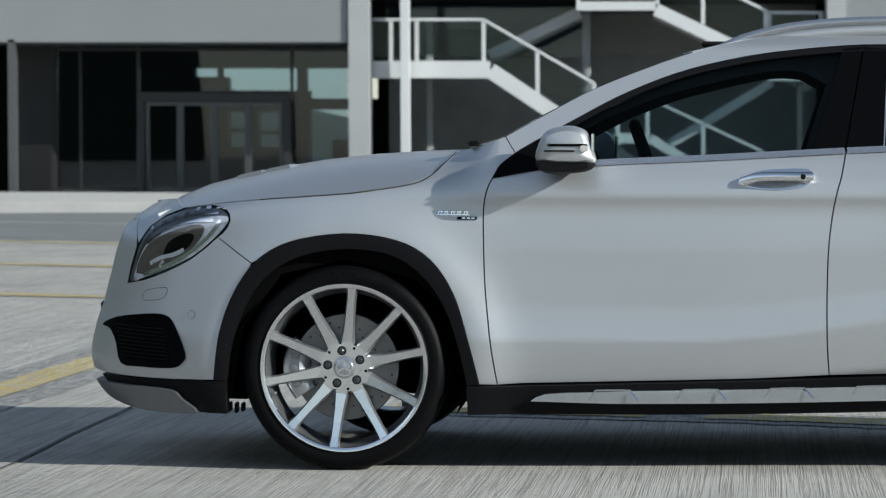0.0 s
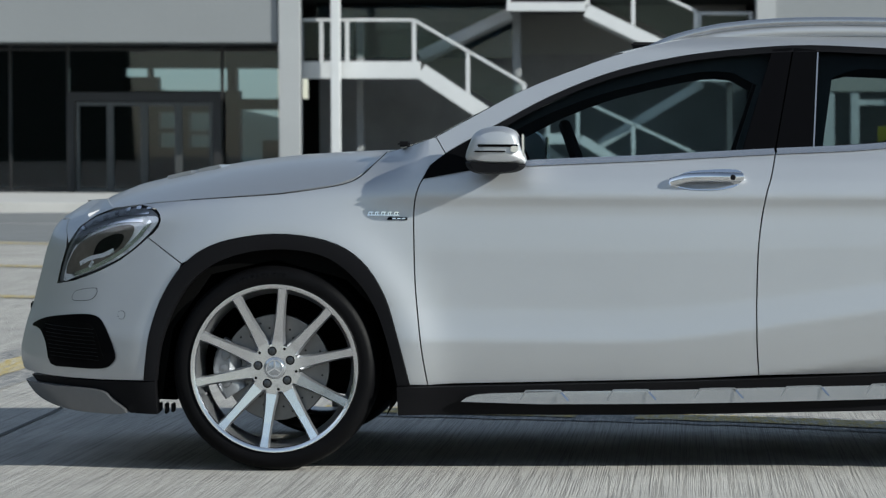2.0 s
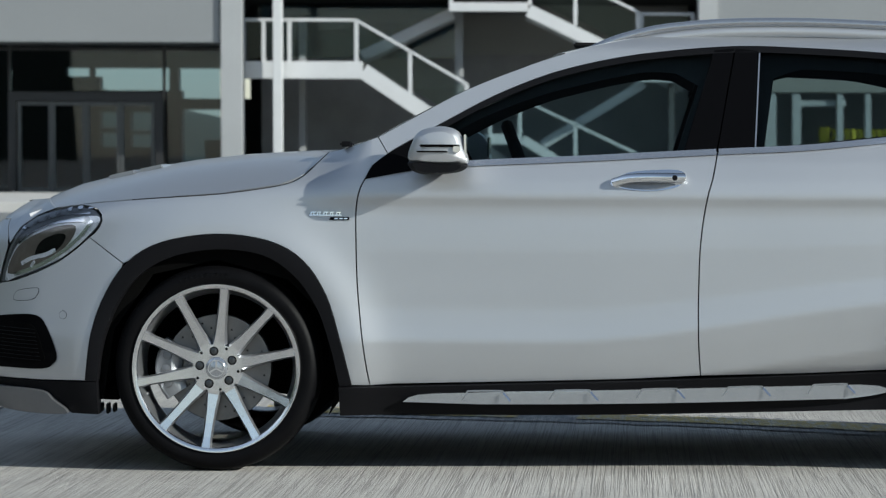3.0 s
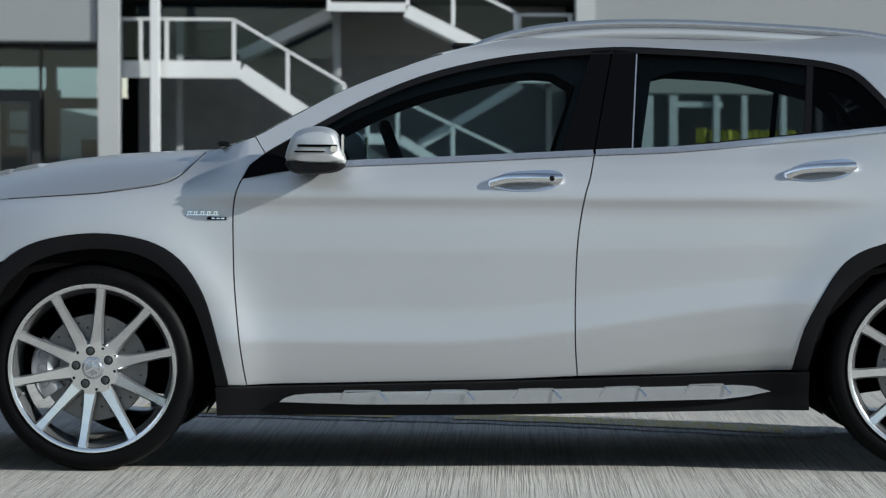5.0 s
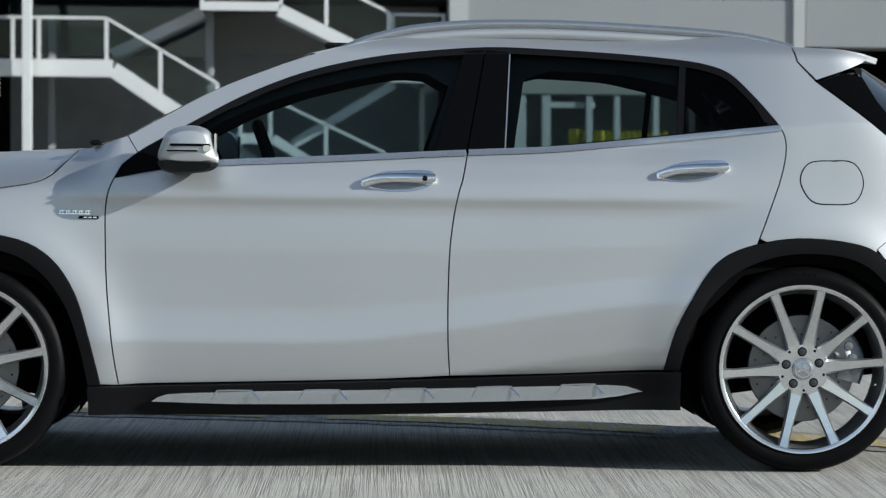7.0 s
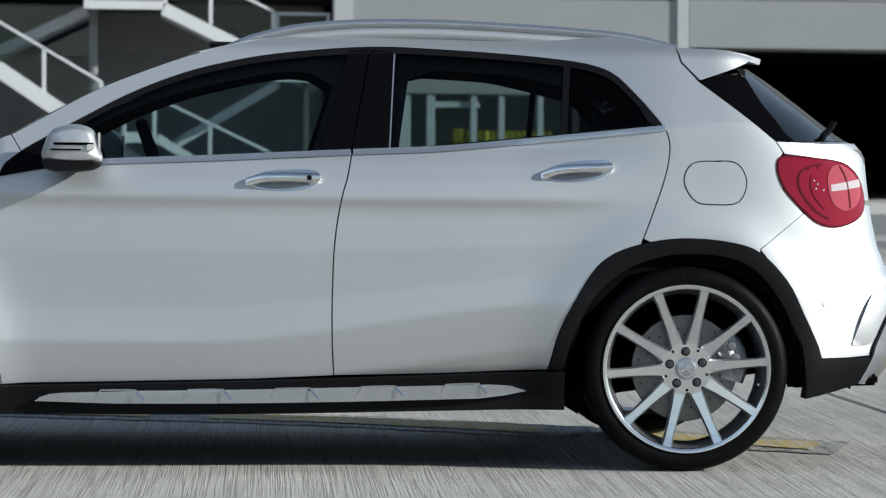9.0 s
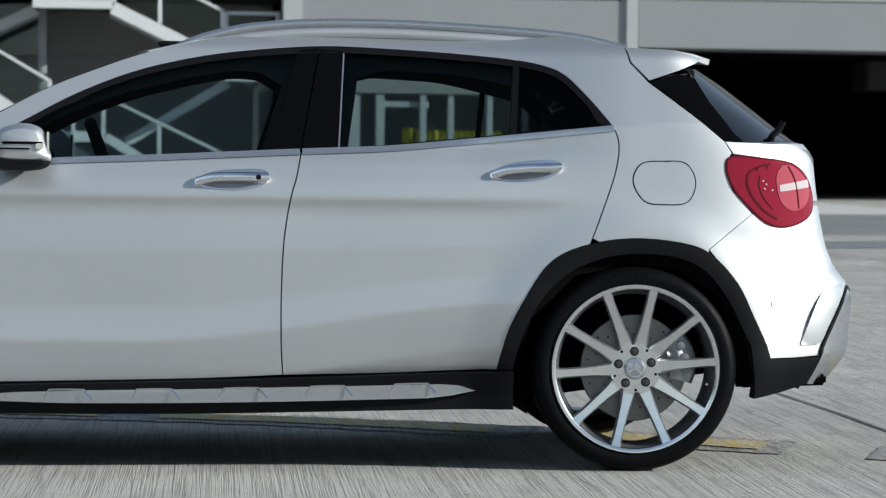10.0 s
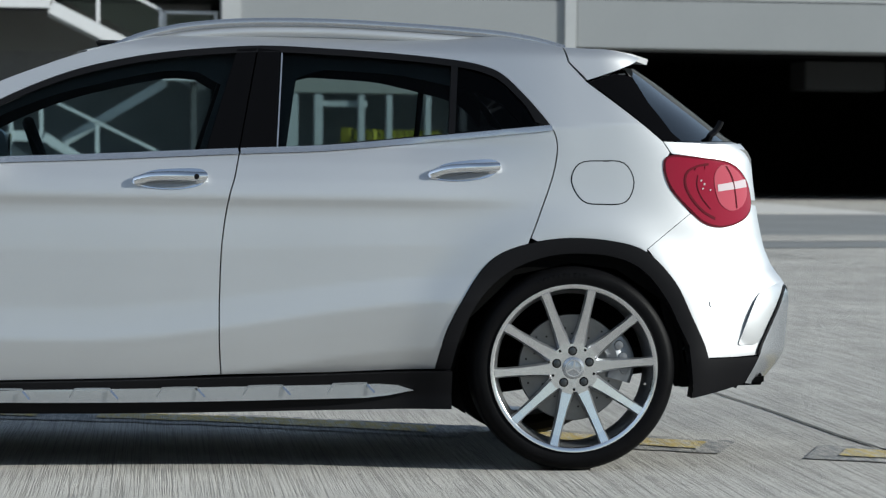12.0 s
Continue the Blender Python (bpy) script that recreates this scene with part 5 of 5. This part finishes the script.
column(11.68, 11.98, 9, d=0.4)
column(-15.62, -15.42, 3.6, y=FY - 0.2, d=0.2, mat=LEAF, label="grey metal edge post of the entrance")

# entrance: glass front, set back, with a framed sliding door
gy = FY + 1.0


def sx(x):
    """Keeps a bay's place in view when it stands deeper than the facade."""
    return -0.37 + (x + 0.37) * (gy + 5.65) / (FY + 5.65)


structure("wall_louvre", boxed(sx(-15.4), sx(-14.5), gy - 0.1, gy + 0.1, 0, 3.6), FRAME, "dark louvred wall panel", "wall")
bm = bmesh.new()
for k in range(44):
    box(bm, sx(-15.35), sx(-14.55), gy - 0.16, gy - 0.10, 0.1 + 0.078 * k, 0.14 + 0.078 * k)
structure("wall_louvre_slats", bm, FRAME, "dark louvre slats", "wall")["kind"] = "structure"
front = thing("entrance_glazing", sx(-11), gy, 0, "dark glass shopfront with slim frames", "window", kind="structure")
ox = sx(-11)
for a, b in ((-14.45, -13.9), (-13.85, -12.46), (-8.68, -7.4)):
    part("pane", boxed(sx(a) - ox, sx(b) - ox, -0.01, 0.01, 0.1, 3.6), BUILDGLASS, front, smooth=False)
part("pane", boxed(sx(-12.4) - ox, sx(-8.72) - ox, -0.01, 0.01, 2.45, 3.6), BUILDGLASS, front, smooth=False)
for x in (-14.5, -13.87, -12.44, -8.72):
    part("mullion", boxed(sx(x) - 0.03 - ox, sx(x) + 0.03 - ox, -0.06, 0.06, 0.03, 3.62, 0.008), FRAME, front, smooth=False)
part("rail", boxed(sx(-14.5) - ox, sx(-7.35) - ox, -0.05, 0.05, 3.40, 3.47, 0.008), FRAME, front, smooth=False)
part("rail", boxed(sx(-14.5) - ox, sx(-12.44) - ox, -0.05, 0.05, 0.03, 0.14, 0.008), FRAME, front, smooth=False)
door = tagged(thing("sliding_door", sx(-10.55), gy - 0.15, 0, "framed glass sliding entrance door, closed", "door"), kind="structure")
dx = sx(-10.55)
part("portal", boxed(sx(-12.42) - dx, sx(-8.72) - dx, -0.08, 0.10, 2.20, 2.42, 0.01), FRAME, door)
for a, b in ((-12.42, -12.22), (-8.90, -8.70)):
    part("portal_side", boxed(sx(a) - dx, sx(b) - dx, -0.08, 0.10, 0.03, 2.20, 0.01), FRAME, door)
edges = [-12.20, -11.37, -10.55, -9.73, -8.91]
for k, (a, b) in enumerate(zip(edges, edges[1:])):
    a, b = sx(a) - dx, sx(b) - dx
    leaf = part("door_leaf", boxed(a + 0.005, a + 0.085, -0.04, 0.04, 0.05, 2.19, 0.006), LEAF, door)
    part("stile", boxed(b - 0.085, b - 0.005, -0.04, 0.04, 0.05, 2.19, 0.006), LEAF, leaf)
    part("top_rail", boxed(a + 0.08, b - 0.08, -0.04, 0.04, 2.10, 2.19, 0.006), LEAF, leaf)
    part("bottom_rail", boxed(a + 0.08, b - 0.08, -0.04, 0.04, 0.05, 0.15, 0.006), LEAF, leaf)
    part("pane", boxed(a + 0.08, b - 0.08, -0.008, 0.008, 0.15, 2.10), BUILDGLASS, leaf, smooth=False)

# stair hall
back = structure("wall_stair", boxed(-6.8, 3.6, 38.0, 38.2, 0, 4.2), CORR, "dark corrugated wall behind the stairs", "wall")
bm = bmesh.new()
for k in range(52):
    box(bm, -6.75 + 0.2 * k, -6.65 + 0.2 * k, 37.93, 38.0, 0.03, 3.35)
# ribs get a paler colour than the sheet, painting light on their faces
part("rib", bm, GREYCOL, back, "raised ribs coloured paler, as if lit", smooth=False)
part("rail", boxed(-6.7, 3.5, 37.88, 37.94, 2.23, 2.32, 0.01), LEAF, back)
part("upper_panel", boxed(-2.0, 3.5, 37.8, 37.99, 3.42, 4.6, 0.01), BEIGE, back)
structure("window_stair", boxed(-6.8, -2.0, 37.6, 37.64, 3.3, 8.5), BUILDGLASS, "dark glazing behind the stairs", "window")


def stair_flight(name, a, b, y, depth, z_thick, label):
    """A straight flight between two heights: two stringers and its treads."""
    st = thing(name, a[0], y, 0, label, "stairs", "flights of the outside stair")
    for d in (-depth / 2, depth / 2):
        bm = bmesh.new()
        beam(bm, (0, d, a[1] - z_thick / 2), (b[0] - a[0], d, b[1] - z_thick / 2), 0.08, z_thick * 0.82, 0.008)
        part("stringer", bm, WHITE, st)
    n = max(3, int(abs(b[1] - a[1]) / 0.175))
    for k in range(n):
        q = (k + 0.5) / n
        x, z = (b[0] - a[0]) * q, a[1] + (b[1] - a[1]) * q
        part("tread", boxed(x - 0.15, x + 0.15, -depth / 2 + 0.04, depth / 2 - 0.04, z - 0.14, z - 0.10), LEAF, st, smooth=False)
    return st


def railing(name, pts, y, posts, height, label, glass=True):
    """A handrail along pts (x, z of the walking line) with posts and glass panels."""
    r = thing(name, pts[0][0], y, pts[0][1], label, "railing", "railings of the outside stair")
    o = Vector((pts[0][0], 0, pts[0][1]))
    bm = bmesh.new()
    for p, q in zip(pts, pts[1:]):
        beam(bm, Vector((p[0], 0, p[1] + height)) - o, Vector((q[0], 0, q[1] + height)) - o, 0.06, 0.07, 0.01)
    part("handrail", bm, WHITE, r)
    for x in posts:
        z = lerp_list(x, [(p[0], p[1]) for p in pts])
        part("post", boxed(x - 0.045 - o.x, x + 0.045 - o.x, -0.03, 0.03, z - 0.05 - o.z, z + height - o.z, 0.006), WHITE, r)
    if glass:
        for a, b in zip(posts, posts[1:]):
            za, zb = (lerp_list(v, [(p[0], p[1]) for p in pts]) for v in (a, b))
            bm = bmesh.new()
            v = [bm.verts.new(q) for q in ((a + 0.06 - o.x, 0, za + 0.08 - o.z), (b - 0.06 - o.x, 0, zb + 0.08 - o.z), (b - 0.06 - o.x, 0, zb + height - 0.05 - o.z), (a + 0.06 - o.x, 0, za + height - 0.05 - o.z))]
            bm.faces.new(v)
            bmesh.ops.solidify(bm, geom=bm.faces[:], thickness=0.012)
            part("glass_panel", bm, RAILGLASS, r, smooth=False)
    return r


def landing(x0, x1, z0, z1, y0, y1, label):
    la = thing("stair_landing", (x0 + x1) / 2, (y0 + y1) / 2, z0, label, "landing", "landings of the outside stair")
    w, d = (x1 - x0) / 2, (y1 - y0) / 2
    part("edge_beam", boxed(-w, w, -d, -d + 0.10, 0, z1 - z0, 0.01), WHITE, la)
    part("slab", boxed(-w, w, -d + 0.10, d, 0.10, z1 - z0 - 0.02, 0.005), LEAF, la)
    return la


sy = FY
landing(-6.95, -4.08, 2.71, 3.11, sy - 0.05, sy + 1.6, "white steel stair landing")
stair_flight("stair_flight", (-4.08, 3.11), (0.55, 0.03), sy + 0.6, 1.2, 0.44, "white steel stair flight down to the ground")
railing("railing", [(-6.88, 3.11), (-4.23, 3.11), (-1.68, 1.64)], sy, [-6.85, -6.38, -5.78, -4.23, -2.995, -1.70], 0.95, "white railing with glass panels")
column(-6.12, -5.91, 9, y=sy - 0.25, mat=WHITE, d=0.2, label="white round-edged steel post")
column(-5.72, -5.55, 4.2, y=sy + 1.3, d=0.15, label="light grey steel post behind the landing")
column(-2.02, -1.82, 4.4, y=sy + 1.4, d=0.15, label="light grey steel post under the upper landing")
stair_flight("stair_flight", (-4.2, 3.45), (-2.05, 4.47), sy + 1.6, 1.0, 0.32, "white steel stair flight up to the upper landing")
landing(-2.10, -0.29, 4.26, 4.47, sy - 0.05, sy + 2.1, "white steel upper stair landing")
stair_flight("stair_flight", (-0.29, 4.47), (3.3, 2.75), sy + 0.6, 1.2, 0.36, "white steel stair flight down from the upper landing")
railing("railing", [(-2.1, 4.47), (-0.2, 4.47), (2.25, 3.30)], sy, [-2.05, -0.25, 0.79, 2.22], 0.95, "white railing with glass panels")
railing("railing", [(2.3, 3.28), (3.55, 3.28)], sy + 0.2, [2.32, 3.5], 0.95, "white railing with glass panels")
# low flight seen behind the parked car
ly = sy - 0.9
landing(-1.27, -0.43, 1.22, 1.46, ly, ly + 0.8, "low white steel stair landing")
stair_flight("stair_flight", (-0.43, 1.47), (1.9, 0.05), ly + 0.4, 0.8, 0.26, "low white steel stair flight")
railing("railing", [(-1.2, 1.23), (-0.4, 1.23), (2.12, 0.05)], ly, [-1.15, -0.48, 0.76, 2.05], 0.98, "white railing beside the low flight", glass=False)
stair_flight("stair_flight", (0.02, 1.35), (2.35, 2.75), ly + 1.0, 0.5, 0.26, "white steel stair flight behind the low landing")
landing(2.2, 3.4, 2.62, 2.80, ly - 0.1, ly + 0.9, "white steel stair landing by the column")
column(2.88, 3.02, 2.62, y=ly + 0.5, d=0.12, mat=LEAF, label="thin grey post under a landing")

# bay behind the rear windows: canopy, white posts, dark doorway, yellow boards
structure("wall_bay", boxed(3.9, 12.3, 37.2, 37.4, 0, 4.6), CORR, "dark wall of the bay", "wall")
structure("trim_canopy", boxed(5.1, 9.6, FY - 0.2, FY + 0.3, 2.42, 2.86, 0.02), BEIGE, "pale canopy beam over the bay", "trim")
for a, b in ((5.10, 5.38), (5.75, 5.95), (6.78, 6.93), (7.44, 7.58), (8.36, 8.50), (9.2, 9.35)):
    column(a, b, 2.42, y=FY - 0.1, mat=WHITE, d=0.15, label="white post under the canopy")
structure("trim_lintel", boxed(5.75, 7.0, FY - 0.12, FY - 0.02, 2.12, 2.26, 0.01), WHITE, "white lintel over the bay door", "trim")
sg = thing("warning_board", 7.6, FY + 0.08, 1.33, "yellow chevron board standing in the bay", "sign")
part("board", boxed(-0.95, 1.25, -0.015, 0.015, 0.03, 0.29, 0.005), FRAME, sg)
for k in range(14):
    bm = bmesh.new()
    box(bm, -0.06, 0.06, -0.026, -0.018, 0.04, 0.16)
    box(bm, -0.06, 0.06, -0.026, -0.018, 0.16, 0.28)
    for v in bm.verts:
        v.co.x += -0.86 + 0.15 * k + 0.5 * (0.12 - abs(v.co.z - 0.16))
    part("chevron", bm, SIGN, sg, smooth=False)
for x in (-0.7, 0.9):
    part("leg", boxed(x - 0.03, x + 0.03, -0.02, 0.02, -1.30, 0.04), FRAME, sg, smooth=False)
sg2 = thing("yellow_sign", 6.56, FY + 0.2, 0.03, "small yellow sign on a post", "sign")
part("post", boxed(-0.02, 0.02, -0.02, 0.02, 0, 1.3), FRAME, sg2, smooth=False)
part("plate", boxed(-0.13, 0.13, -0.03, 0.0, 1.28, 1.62, 0.01), SIGN, sg2)

# garage opening, its shade put into the near-black colour of every face
structure("wall_garage_back", boxed(12.3, 45, 43.5, 43.9, 0, 3.6), VOID, "back wall of the garage, blackened for shade", "wall")
structure("wall_garage_side", boxed(12.3, 12.5, FY, 43.5, 0, 3.6), VOID, "side wall of the garage, blackened for shade", "wall")
structure("ceiling_garage", boxed(12.3, 45, FY + 0.9, 43.9, 3.50, 3.55), VOID, "garage ceiling, blackened for shade", "ceiling")
structure("floor_garage", boxed(12.3, 45, FY - 0.3, 43.9, 0.03, 0.05), VOID, "garage floor, blackened for shade", "floor")
duct = thing("ventilation_box", 19.6, 37.5, 3.0, "ventilation box under the garage ceiling, darkened for shade", "duct")
# interior dark colour again, so that the box looks shaded
part("body", boxed(-0.9, 1.4, -0.5, 0.5, -0.25, 0.45, 0.03), DIM, duct)

SETTLE = None
# unseen wooded hills far beyond the apron; tall western hump added to darken the nose
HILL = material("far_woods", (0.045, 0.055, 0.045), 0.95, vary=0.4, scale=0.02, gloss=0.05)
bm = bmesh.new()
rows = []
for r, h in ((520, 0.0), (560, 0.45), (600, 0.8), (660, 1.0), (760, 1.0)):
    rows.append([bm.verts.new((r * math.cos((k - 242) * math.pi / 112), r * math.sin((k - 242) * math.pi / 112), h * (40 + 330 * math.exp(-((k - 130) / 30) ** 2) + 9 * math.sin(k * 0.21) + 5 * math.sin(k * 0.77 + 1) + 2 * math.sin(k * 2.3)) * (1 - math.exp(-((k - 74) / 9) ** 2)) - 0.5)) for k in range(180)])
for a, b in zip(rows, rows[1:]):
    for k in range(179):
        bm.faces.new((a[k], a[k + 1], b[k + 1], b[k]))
tagged(part("backdrop", bm, HILL, None), "unseen wooded hills, with a western hump added to darken the nose", "backdrop", kind="structure")
